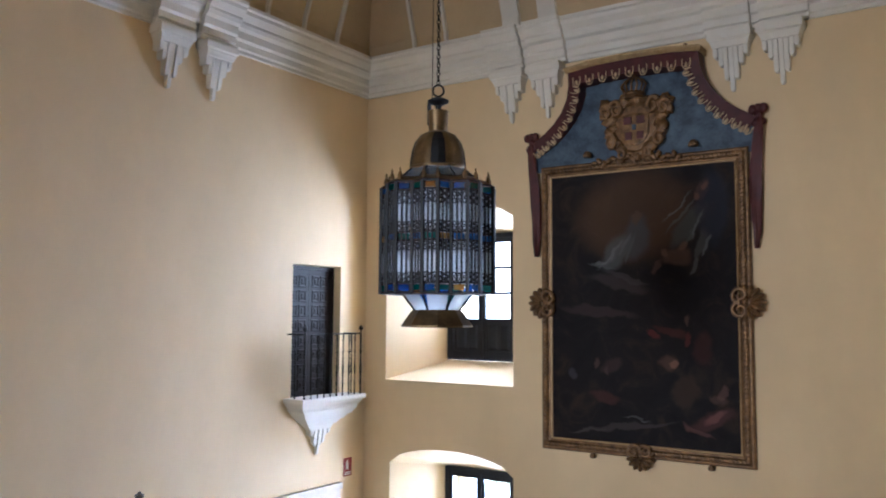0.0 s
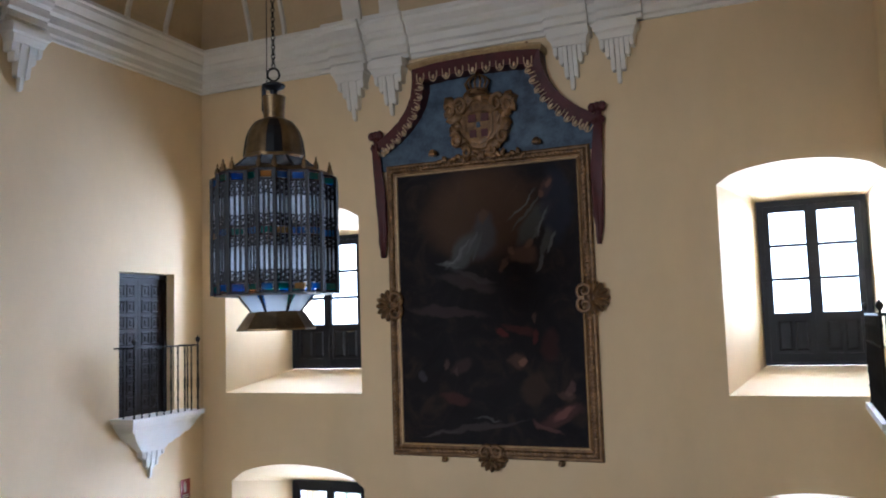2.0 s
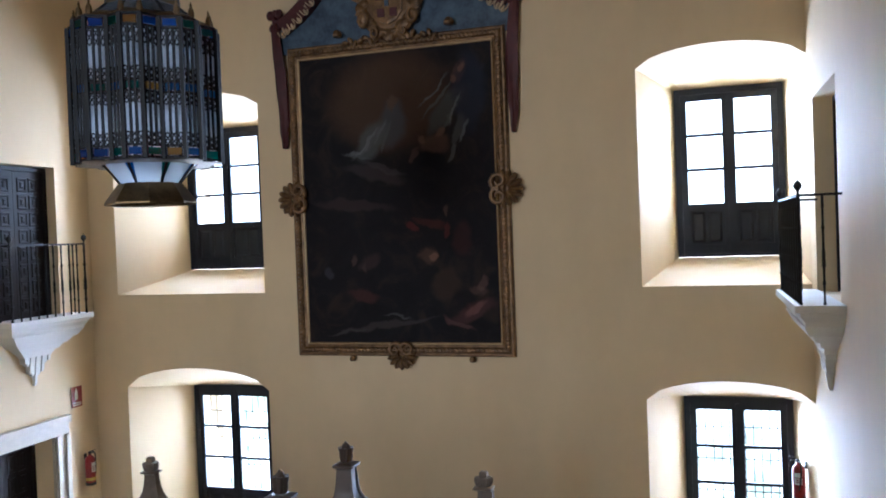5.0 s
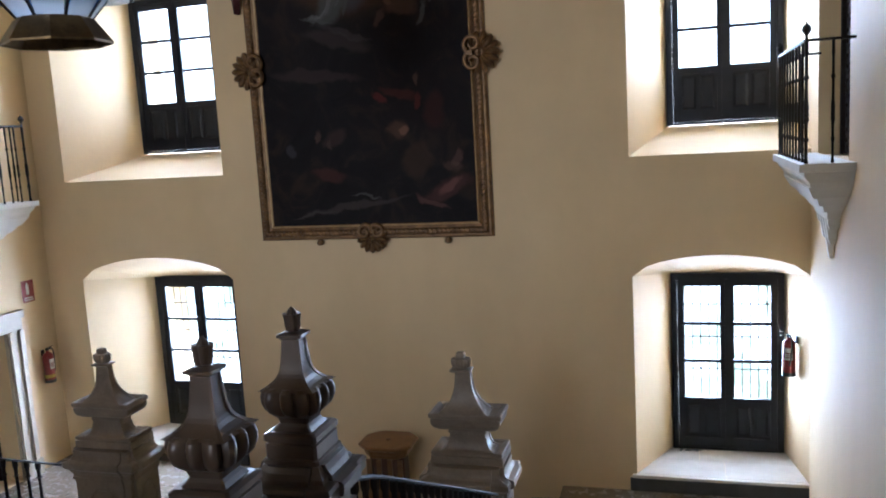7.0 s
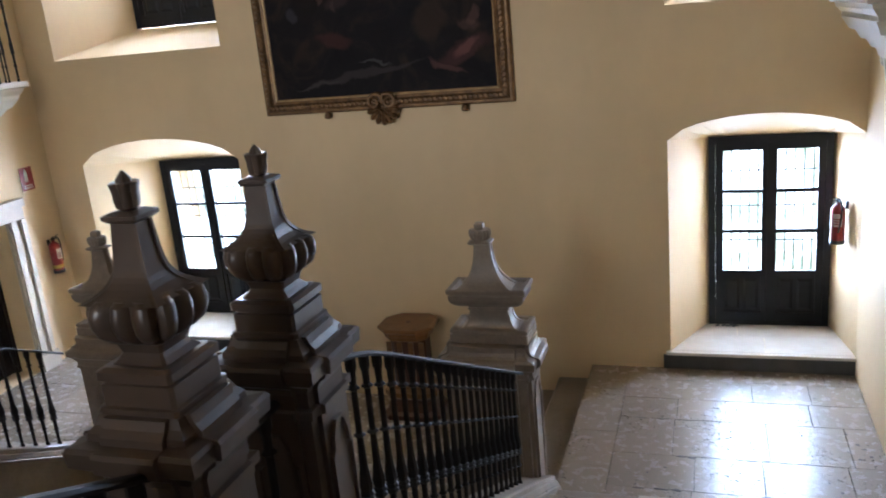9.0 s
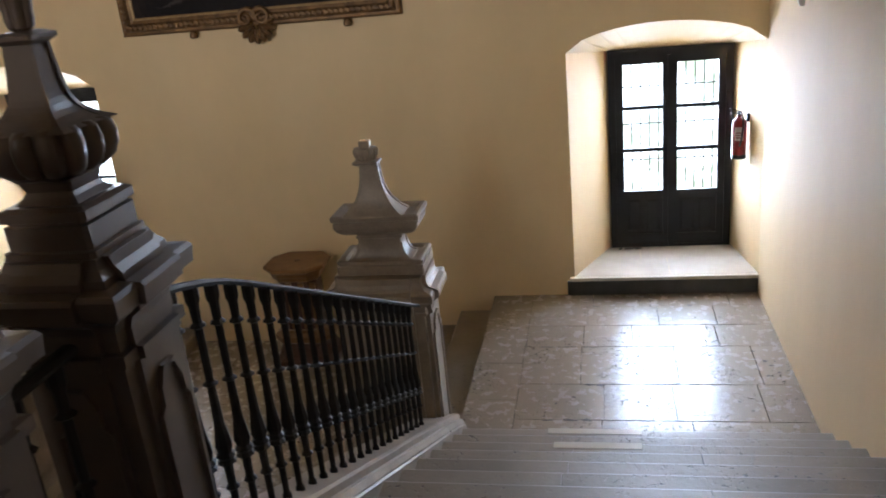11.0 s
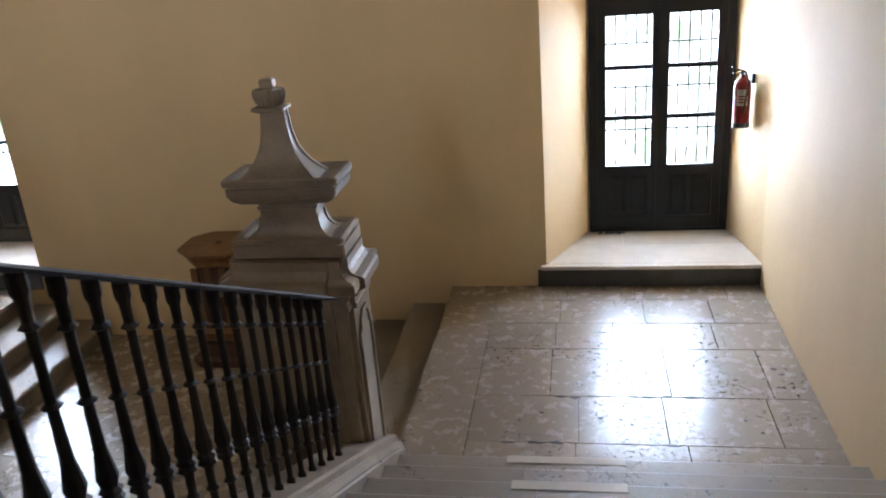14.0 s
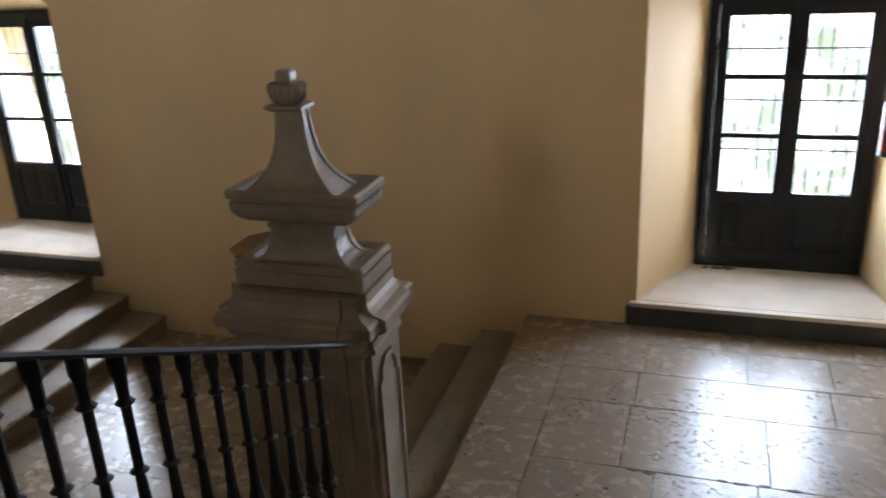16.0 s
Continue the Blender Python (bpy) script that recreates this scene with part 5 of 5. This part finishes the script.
for sgn in (-1, 1):
    for x0, z0, size, w in ((0.27, 7.97, 0.13, 0.075), (0.43, 7.93, 0.11, 0.07), (0.35, 7.50, 0.12, 0.07), (0.20, 7.32, 0.09, 0.06)):
        bm = bmesh.new()
        rings = []
        for i in range(20):
            u = i / 19
            a = u * 2 * math.pi * 1.2 + 0.6
            r = size * (1 - 0.7 * u)
            c = Vector((PC + sgn * (x0 + r * math.cos(a) * 0.75), -0.155 - 0.03 * u, z0 + r * math.sin(a)))
            d = Vector((sgn * math.cos(a), 0, math.sin(a)))
            k = w * (1 - 0.55 * u) * 0.6
            rings.append([c + d * k * math.cos(q) + Vector((0, k * math.sin(q), 0)) for q in (0, 1.05, 2.1, 3.14, 4.19, 5.24)])
        loft(bm, rings)
        bmesh.ops.recalc_face_normals(bm, faces=bm.faces)
        part("scroll", bm, GOLD, arms, smooth=True)
part("crown_band", turned(bmesh.new(), [(0.13, 8.10), (0.15, 8.12), (0.145, 8.15), (0.155, 8.17), (0.14, 8.19)], 24, cx=PC, cy=-0.15), GOLD, arms, smooth=True)
for i in range(7):
    a = math.pi * (i + 0.5) / 7 + math.pi
    bm = bmesh.new()
    foot = Vector((PC + 0.14 * math.cos(a), -0.15 + 0.18 * math.sin(a) * 0.6, 8.18))
    out = Vector((PC + 0.19 * math.cos(a), -0.15 + 0.2 * math.sin(a) * 0.6, 8.29))
    top_ = Vector((PC + 0.02 * math.cos(a), -0.15, 8.40))
    pts = [foot, foot.lerp(out, 0.6), out, out.lerp(top_, 0.35) + Vector((0, 0, 0.03)), out.lerp(top_, 0.75) + Vector((0, 0, 0.025)), top_]
    for p, q in zip(pts, pts[1:]):
        bar(bm, p, q, 0.032, 0.026, sides=6)
    part("crown_arch", bm, GOLD, arms)
part("orb", turned(bmesh.new(), [(0.01, 8.40), (0.035, 8.42), (0.035, 8.45), (0.012, 8.475), (0.012, 8.53), (0.003, 8.55)], 8, cx=PC, cy=-0.14), GOLD, arms, smooth=True)
for i in range(18):
    x = -0.62 + 1.24 * i / 17
    bm = bmesh.new()
    bmesh.ops.create_icosphere(bm, subdivisions=1, radius=0.055 - 0.02 * abs(x), matrix=pose(PC + x, -0.14, 7.27 - 0.05 * abs(x) + 0.03 * math.sin(i * 2.1), 0, 50 * i, 0) @ Matrix.Diagonal((1.3, 0.7, 0.8, 1)))
    part("carved_leaf", bm, GOLD, fr, smooth=True)


# ---- lantern ----
lx, ly = -4.62, -5.60
lan = thing("hanging_lantern", "large brass and coloured-glass lantern hanging on a chain from the vault", "lantern", pose(lx, ly, 0, 0, 0, 12))
N = 24
RR = [0.46 if i % 3 < 2 else 0.395 for i in range(N)]
PTS = [(RR[i] * math.cos(2 * math.pi * (i + 0.5) / N), RR[i] * math.sin(2 * math.pi * (i + 0.5) / N)) for i in range(N)]


def ring_frame(z0, z1, grow=0.0, name="band"):
    bm = bmesh.new()
    s0 = 1 + grow
    loft(bm, [[(x * s, y * s, z) for x, y in PTS] for s, z in ((s0 - 0.02, z0), (s0 + 0.004, z0), (s0 + 0.004, z1), (s0 - 0.02, z1), (s0 - 0.02, z0))], caps=False)
    return part(name, bm, LEAD, lan)


for z in (5.222, 5.617, 6.012):
    # dark strips round the small coloured panes
    for z0, z1 in ((z - 0.016, z - 0.004), (z + 0.056, z + 0.068)):
        ring_frame(z0, z1, -0.004, "band")
for z in (5.205, 5.275, 5.60, 5.67, 5.995, 6.065):
    ring_frame(z, z + 0.012)
for i, (x, y) in enumerate(PTS):
    part("glazing_bar", boxes((x - 0.013, x + 0.013, y - 0.013, y + 0.013, 5.20, 6.07)), LEAD, lan)
    nx, ny = PTS[(i + 1) % N]
    for u in (0.36, 0.64):
        mx, my = x + (nx - x) * u, y + (ny - y) * u
        part("glazing_bar", boxes((mx - 0.007, mx + 0.007, my - 0.007, my + 0.007, 5.28, 6.0)), LEAD, lan)
COL = (BLUEG, GREENG, AMBERG, BLUEG, BLUEG, GREENG)
mesh_cache = {}
for i in range(N):
    p, q = Vector((*PTS[i], 0)), Vector((*PTS[(i + 1) % N], 0))
    mid, d = (p + q) / 2, (q - p)
    w, turn = d.length, math.degrees(math.atan2(d.y, d.x))
    key = round(w, 3)
    if key not in mesh_cache:
        mesh_cache[key] = (boxes((-w / 2 + 0.008, w / 2 - 0.008, -0.002, 0.002, 0, 0.309)), boxes((-w / 2 + 0.024, w / 2 - 0.024, -0.004, 0.004, 0.004, 0.048)))
        made = []
        for b_ in mesh_cache[key]:
            me = bpy.data.meshes.new("glass")
            b_.to_mesh(me)
            b_.free()
            made.append(me)
        mesh_cache[key] = made
    for z in (5.29, 5.684):
        me = mesh_cache[key][0]
        if not me.materials:
            me.materials.append(CLEAR)
        ob = new("pane", me)
        ob.parent = lan
        ob.matrix_basis = pose(mid.x * 0.985, mid.y * 0.985, z, 0, 0, turn)
        ob.visible_shadow = False
    for j, z in enumerate((5.22, 5.615, 6.010)):
        ob = new("coloured_pane", mesh_cache[key][1].copy())
        ob.data.materials.clear()
        ob.data.materials.append(COL[(i + j) % 6])
        ob.parent = lan
        ob.matrix_basis = pose(mid.x, mid.y, z, 0, 0, turn)
# pierced metal strips above and below the bands
for z0, z1 in ((5.288, 5.365), (5.53, 5.598), (5.684, 5.76), (5.89, 5.993)):
    bm = bmesh.new()
    for i in range(N):
        p, q = Vector((*PTS[i], 0)), Vector((*PTS[(i + 1) % N], 0))
        n = 5
        h = z1 - z0
        for k in range(n):
            for zz in (0, 1):
                a0, a1 = p.lerp(q, k / n), p.lerp(q, (k + 1) / n)
                za, zb = z0 + zz * h / 2, z0 + (zz + 1) * h / 2
                bar(bm, (a0.x, a0.y, za), (a1.x, a1.y, zb), 0.004, 0.0075)
                bar(bm, (a0.x, a0.y, zb), (a1.x, a1.y, za), 0.005, 0.0065)
    ob = part("pierced_strip", bm, LEAD, lan, "pierced dark metal strip")
# shoulder, dome, neck and hook
bm = bmesh.new()
loft(bm, [[(x * s, y * s, z) for x, y in PTS] for s, z in ((1.0, 6.077), (0.93, 6.10), (0.80, 6.125))], caps=False)
part("shoulder", bm, BRASS, lan)
for k in range(8):
    a0, a1 = 2 * math.pi * k / 8, 2 * math.pi * (k + 1) / 8
    r0, r1 = 0.36, 0.225
    pts = [(r0 * math.cos(a0), r0 * math.sin(a0), 6.11), (r0 * math.cos(a1), r0 * math.sin(a1), 6.11), (r1 * math.cos(a1), r1 * math.sin(a1), 6.225), (r1 * math.cos(a0), r1 * math.sin(a0), 6.225)]
    bm = bmesh.new()
    vs = [bm.verts.new(p) for p in pts] + [bm.verts.new((p[0] * 0.985, p[1] * 0.985, p[2] - 0.006)) for p in pts]
    for q in ((0, 1, 2, 3), (7, 6, 5, 4), (0, 4, 5, 1), (1, 5, 6, 2), (2, 6, 7, 3), (3, 7, 4, 0)):
        bm.faces.new([vs[i] for i in q])
    part("shoulder_pane", bm, DUSTY, lan).visible_shadow = False
    part("glazing_bar", bar(bmesh.new(), pts[0], pts[3], 0.012), LEAD, lan)
    for off in (0.13, 0.39):
        part("finial", turned(bmesh.new(), [(0.018, 6.09), (0.022, 6.11), (0.017, 6.14), (0.006, 6.16), (0.009, 6.17), (0.002, 6.19)], 8, cx=0.42 * math.cos(a0 + off), cy=0.42 * math.sin(a0 + off)), BRASS, lan, smooth=True)
    # funnel of pale panes below the body
    r0, r1 = 0.30, 0.195
    e = 0.10
    pts = [(r0 * math.cos(a0 + e), r0 * math.sin(a0 + e), 5.20), (r0 * math.cos(a1 - e), r0 * math.sin(a1 - e), 5.20), (r1 * math.cos(a1 - 0.03), r1 * math.sin(a1 - 0.03), 5.075), (r1 * math.cos(a0 + 0.03), r1 * math.sin(a0 + 0.03), 5.075)]
    bm = bmesh.new()
    vs = [bm.verts.new(p) for p in pts] + [bm.verts.new((p[0] * 0.985, p[1] * 0.985, p[2])) for p in pts]
    for q in ((0, 1, 2, 3), (7, 6, 5, 4), (0, 4, 5, 1), (1, 5, 6, 2), (2, 6, 7, 3), (3, 7, 4, 0)):
        bm.faces.new([vs[i] for i in q])
    part("funnel_pane", bm, CLEAR, lan).visible_shadow = False
    b0 = (r0 * math.cos(a0), r0 * math.sin(a0), 5.20)
    b1 = (r1 * math.cos(a0), r1 * math.sin(a0), 5.075)
    part("funnel_bar", bar(bmesh.new(), b0, b1, 0.016), LEAD, lan)
    tri = [(r0 * math.cos(a0 - e), r0 * math.sin(a0 - e), 5.20), (r0 * math.cos(a0 + e), r0 * math.sin(a0 + e), 5.20), b1]
    bm = bmesh.new()
    vs = [bm.verts.new(p) for p in tri] + [bm.verts.new((p[0] * 0.98, p[1] * 0.98, p[2])) for p in tri]
    for q in ((0, 1, 2), (5, 4, 3), (0, 3, 4, 1), (1, 4, 5, 2), (2, 5, 3, 0)):
        bm.faces.new([vs[i] for i in q])
    part("coloured_pane", bm, COL[k % 3], lan)
bm = bmesh.new()
loft(bm, [[(x * s, y * s, z) for x, y in PTS] for s, z in ((0.99, 5.203), (0.66, 5.195), (0.66, 5.19), (0.985, 5.195))], caps=False)
part("base_plate", bm, BRASS, lan)
dome = [(0.23, 6.22), (0.235, 6.24), (0.228, 6.245), (0.222, 6.30), (0.21, 6.38), (0.185, 6.45), (0.14, 6.51), (0.09, 6.535)]
part("dome", turned(bmesh.new(), dome, 48, 8, 0.06), BRASS, lan, "ribbed aged brass dome", smooth=True)
for k in range(8):
    # dark engraved field on every other lobe of the dome
    if k % 2 == 0:
        bm = bmesh.new()
        loft(bm, [[((r + o) * math.cos(2 * math.pi * (k + 0.5) / 8 + q), (r + o) * math.sin(2 * math.pi * (k + 0.5) / 8 + q), z) for o, q in ((-0.012, -a), (0.003, -a), (0.006, 0.0), (0.003, a), (-0.012, a))]
                  for (r, z), a in zip(dome[2:7], (0.27, 0.27, 0.27, 0.26, 0.22))])
        bmesh.ops.recalc_face_normals(bm, faces=bm.faces)
        part("engraved_field", bm, LEAD, lan, "dark engraved metal field")
bm = turned(bmesh.new(), [(0.075, 6.53), (0.078, 6.55), (0.082, 6.62), (0.09, 6.71), (0.082, 6.712), (0.07, 6.6)], 16)
part("neck", bm, BRASS, lan, smooth=True)
part("cap", turned(bmesh.new(), [(0.02, 6.70), (0.03, 6.76), (0.085, 6.785), (0.09, 6.80), (0.05, 6.82), (0.012, 6.83)], 16), LEAD, lan, smooth=True)
part("bracket", boxes((-0.09, -0.07, -0.02, 0.02, 6.6, 6.79)), LEAD, lan)
bm = bmesh.new()
loft(bm, [[(r * math.cos(2 * math.pi * (k + 0.5) / 8), r * math.sin(2 * math.pi * (k + 0.5) / 8), z) for k in range(8)] for r, z in ((0.285, 4.935), (0.29, 4.94), (0.29, 4.95), (0.205, 5.07), (0.195, 5.075))], caps=False)
part("bottom_skirt", bm, BRASS, lan, "flared dark brass skirt")
for k in range(3):
    a = 2 * math.pi * k / 3
    part("bulb", turned(bmesh.new(), [(0.012, 5.66), (0.02, 5.7), (0.022, 5.73), (0.016, 5.75), (0.022, 5.78), (0.018, 5.82), (0.004, 5.86)], 8, cx=0.16 * math.cos(a), cy=0.16 * math.sin(a)), LEAD, lan, smooth=True)


def link(z, turn, w, h, t, name="chain_link"):
    bm = bmesh.new()
    rings = []
    for i in range(12):
        a = 2 * math.pi * i / 12
        c = Vector((w * math.cos(a), 0, h * math.sin(a)))
        d = Vector((math.cos(a), 0, math.sin(a)))
        rings.append([pose(0, 0, z, 0, 0, turn) @ (c + d * t * math.cos(q) + Vector((0, t * math.sin(q), 0))) for q in (0, 1.57, 3.14, 4.71)])
    loft(bm, rings + [rings[0]], caps=False)
    return bm


part("ring", link(6.885, 20, 0.045, 0.05, 0.008), LEAD, lan)
lk = part("chain_link", link(0, 0, 0.013, 0.024, 0.0045), LEAD, lan)
lk.location = (0, 0, 6.955)
z, k = 6.99, 1
while z < TOP + 4.0:
    ob = new("chain_link", lk.data)
    ob.parent = lan
    ob.matrix_basis = pose(0, 0, z, 0, 0, 90 * (k % 2))
    z, k = z + 0.037, k + 1
part("cord", bar(bmesh.new(), (-0.05, -0.01, 6.8), (-0.022, 0, TOP + 4.0), 0.008, sides=6), BLACKP, lan)


# ---- fire gear ----
def extinguisher(m, label, faces=-90, banded=True):
    """A wall-hung extinguisher whose label looks along the angle faces."""
    e = thing("fire_extinguisher", label, "extinguisher", m, "fire extinguishers")
    part("cylinder", turned(bmesh.new(), [(0.055, 0.03), (0.07, 0.035), (0.072, 0.06), (0.072, 0.36), (0.066, 0.395), (0.045, 0.42), (0.022, 0.435), (0.022, 0.455)], 24), RED, e, smooth=True)
    part("foot", turned(bmesh.new(), [(0.06, 0.0), (0.074, 0.004), (0.075, 0.045), (0.06, 0.05)], 24), BLACKP, e, smooth=True)
    part("valve", turned(bmesh.new(), [(0.018, 0.455), (0.024, 0.46), (0.024, 0.485), (0.012, 0.495)], 10), BLACKP, e)
    bm = bmesh.new()
    bar(bm, (0.0, 0, 0.49), (0.0, -0.10, 0.53), 0.018, 0.008)
    bar(bm, (0.0, 0, 0.475), (0.0, -0.09, 0.478), 0.018, 0.008)
    part("lever", bm, BLACKP, e)
    bm = bmesh.new()
    pts = [(0.02, 0, 0.47), (0.07, 0.0, 0.48), (0.105, 0.0, 0.44), (0.115, 0.0, 0.36), (0.10, -0.01, 0.22), (0.08, -0.02, 0.14)]
    for a, b in zip(pts, pts[1:]):
        bar(bm, a, b, 0.02, sides=8)
    part("hose", bm, BLACKP, e)
    bm = bmesh.new()
    for i in range(7):
        a0, a1 = radians(faces - 35 + 10 * i), radians(faces - 35 + 10 * (i + 1))
        r = 0.0735
        bm.faces.new([bm.verts.new((r * math.cos(a), r * math.sin(a), z)) for a, z in ((a0, 0.2), (a1, 0.2), (a1, 0.34), (a0, 0.34))])
    part("label", bm, PAPER, e, "white printed label")
    for zz in (0.225, 0.25, 0.275):
        bm = bmesh.new()
        for i in range(5):
            a0, a1 = radians(faces - 28 + 10 * i), radians(faces - 28 + 10 * (i + 1))
            r = 0.0742
            bm.faces.new([bm.verts.new((r * math.cos(a), r * math.sin(a), z)) for a, z in ((a0, zz), (a1, zz), (a1, zz + 0.012), (a0, zz + 0.012))])
        part("text_bar", bm, RED, e)
    if banded:
        part("band", turned(bmesh.new(), [(0.0725, 0.075), (0.0732, 0.077), (0.0732, 0.118), (0.0725, 0.12)], 24), YELLOW, e, "yellow printed band", smooth=True)
    part("wall_bracket", boxes((-0.02, 0.02, 0.07, 0.098, 0.38, 0.46)), BLACKP, e)
    return e


extinguisher(pose(-0.168, 0.40, 1.335, 0, 0, -80), "red fire extinguisher hung on the wall beside the window", -18, False)
extinguisher(ML @ pose(-0.31, -0.09, 1.19), "red fire extinguisher hung on the wall by the lower door")
sg = thing("fire_sign", "red fire extinguisher sign with white pictogram", "sign", ML)
part("plate", boxes((-0.53, -0.32, -0.008, -0.001, 2.36, 2.66)), RED, sg)
part("pictogram", boxes((-0.46, -0.41, -0.0105, -0.0082, 2.47, 2.60), (-0.445, -0.425, -0.0105, -0.0082, 2.60, 2.63)), PAPER, sg, "white pictogram")
part("text_bar", boxes((-0.50, -0.35, -0.0105, -0.0082, 2.415, 2.43)), PAPER, sg, "white line of small text")
part("text_bar", boxes((-0.50, -0.35, -0.0105, -0.0082, 2.385, 2.40)), PAPER, sg, "white line of small text")

# ---- wooden pedestal on the middle landing ----
ped = thing("wooden_pedestal", "brown wooden octagonal pedestal standing against the wall", "pedestal", pose(-4.86, -0.36, DROP))


def octa(w, d, c, z):
    return [(w - c, -d, z), (w, -d + c, z), (w, d - c, z), (w - c, d, z), (-w + c, d, z), (-w, d - c, z), (-w, -d + c, z), (-w + c, -d, z)]


def octas(*rows):
    return loft(bmesh.new(), [octa(*r) for r in rows])


part("tabletop", octas((0.31, 0.27, 0.14, 1.10), (0.34, 0.30, 0.15, 1.115), (0.34, 0.30, 0.15, 1.14), (0.325, 0.285, 0.145, 1.15)), OAK, ped)
part("hole_plug", turned(bmesh.new(), [(0.03, 1.151), (0.03, 1.154), (0.01, 1.155)], 12), OAKD, ped)
part("cornice", octas((0.24, 0.19, 0.09, 0.97), (0.26, 0.21, 0.10, 0.99), (0.27, 0.22, 0.10, 1.02), (0.28, 0.24, 0.12, 1.05), (0.29, 0.25, 0.12, 1.075), (0.31, 0.27, 0.14, 1.099)), OAK, ped)
body = part("body", octas((0.22, 0.17, 0.08, 0.40), (0.22, 0.17, 0.08, 0.969)), OAKD, ped, "dark reddish wooden panels")
for x in (-0.2, -0.07, 0.07, 0.2):
    part("pilaster", boxes((x - 0.03, x + 0.03, -0.195, -0.168, 0.42, 0.96)), OAK, body)
part("base", octas((0.30, 0.24, 0.1, 0.26), (0.33, 0.27, 0.12, 0.28), (0.33, 0.27, 0.12, 0.34), (0.27, 0.21, 0.1, 0.37), (0.25, 0.2, 0.09, 0.40)), OAK, ped)
part("foot", octas((0.36, 0.30, 0.1, 0.0), (0.36, 0.30, 0.1, 0.06), (0.31, 0.25, 0.1, 0.09), (0.28, 0.22, 0.1, 0.2), (0.31, 0.25, 0.1, 0.259)), OAKD, ped)

# ---- outside ----
tagged(part("ground", boxes((-400, 400, 1.6, 800, -4.4, -4.0)), EARTH), "pale dry ground outside the windows", "ground", kind="structure")


# emissive sheet: daylight glare and haze are in its colours, whiter higher up
BACK = bpy.data.materials.new("glowing_distance")
BACK.use_nodes = True
nt = BACK.node_tree
nt.nodes.remove(nt.nodes["Principled BSDF"])
geo = nt.nodes.new("ShaderNodeNewGeometry")
nz = node(nt, "ShaderNodeTexNoise", Scale=1.1, Detail=8.0, Roughness=0.72)
nt.links.new(geo.outputs["Position"], nz.inputs["Vector"])
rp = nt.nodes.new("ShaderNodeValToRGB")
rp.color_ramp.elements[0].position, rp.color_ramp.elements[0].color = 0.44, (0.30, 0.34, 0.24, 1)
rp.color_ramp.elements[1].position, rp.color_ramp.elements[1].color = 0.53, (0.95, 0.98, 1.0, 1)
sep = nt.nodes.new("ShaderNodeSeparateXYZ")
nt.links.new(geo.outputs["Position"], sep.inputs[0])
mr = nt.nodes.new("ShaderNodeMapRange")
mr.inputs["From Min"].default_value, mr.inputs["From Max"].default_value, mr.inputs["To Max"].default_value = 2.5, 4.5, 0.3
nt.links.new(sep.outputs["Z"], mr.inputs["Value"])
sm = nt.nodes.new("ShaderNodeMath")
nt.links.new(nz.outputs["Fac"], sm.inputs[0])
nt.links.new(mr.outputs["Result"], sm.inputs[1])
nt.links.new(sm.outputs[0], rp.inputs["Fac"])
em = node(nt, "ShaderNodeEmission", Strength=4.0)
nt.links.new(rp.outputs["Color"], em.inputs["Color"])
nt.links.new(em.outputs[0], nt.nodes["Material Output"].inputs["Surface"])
tagged(part("backdrop", boxes((-45, 35, 9.0, 9.2, -4.0, 26.0)), BACK), "glowing backdrop coloured as hazy garden foliage and sky beyond the windows", "backdrop", kind="structure")

# worn stone scroll where the railing ends at the landing newel
for mirror in (same_side, other_side):
    bm = bmesh.new()
    x = mirror(-2.735)
    for r, y, z in ((0.045, -3.30, 0.36), (0.034, -3.24, 0.31)):
        rings = []
        for xo in (-0.05, -0.04, 0.04, 0.05):
            k = r if abs(xo) < 0.045 else r * 0.8
            rings.append([(x + xo, y + k * math.cos(a), z + k * math.sin(a)) for a in [2 * math.pi * q / 14 for q in range(14)]])
        loft(bm, rings)
    bmesh.ops.recalc_face_normals(bm, faces=bm.faces)
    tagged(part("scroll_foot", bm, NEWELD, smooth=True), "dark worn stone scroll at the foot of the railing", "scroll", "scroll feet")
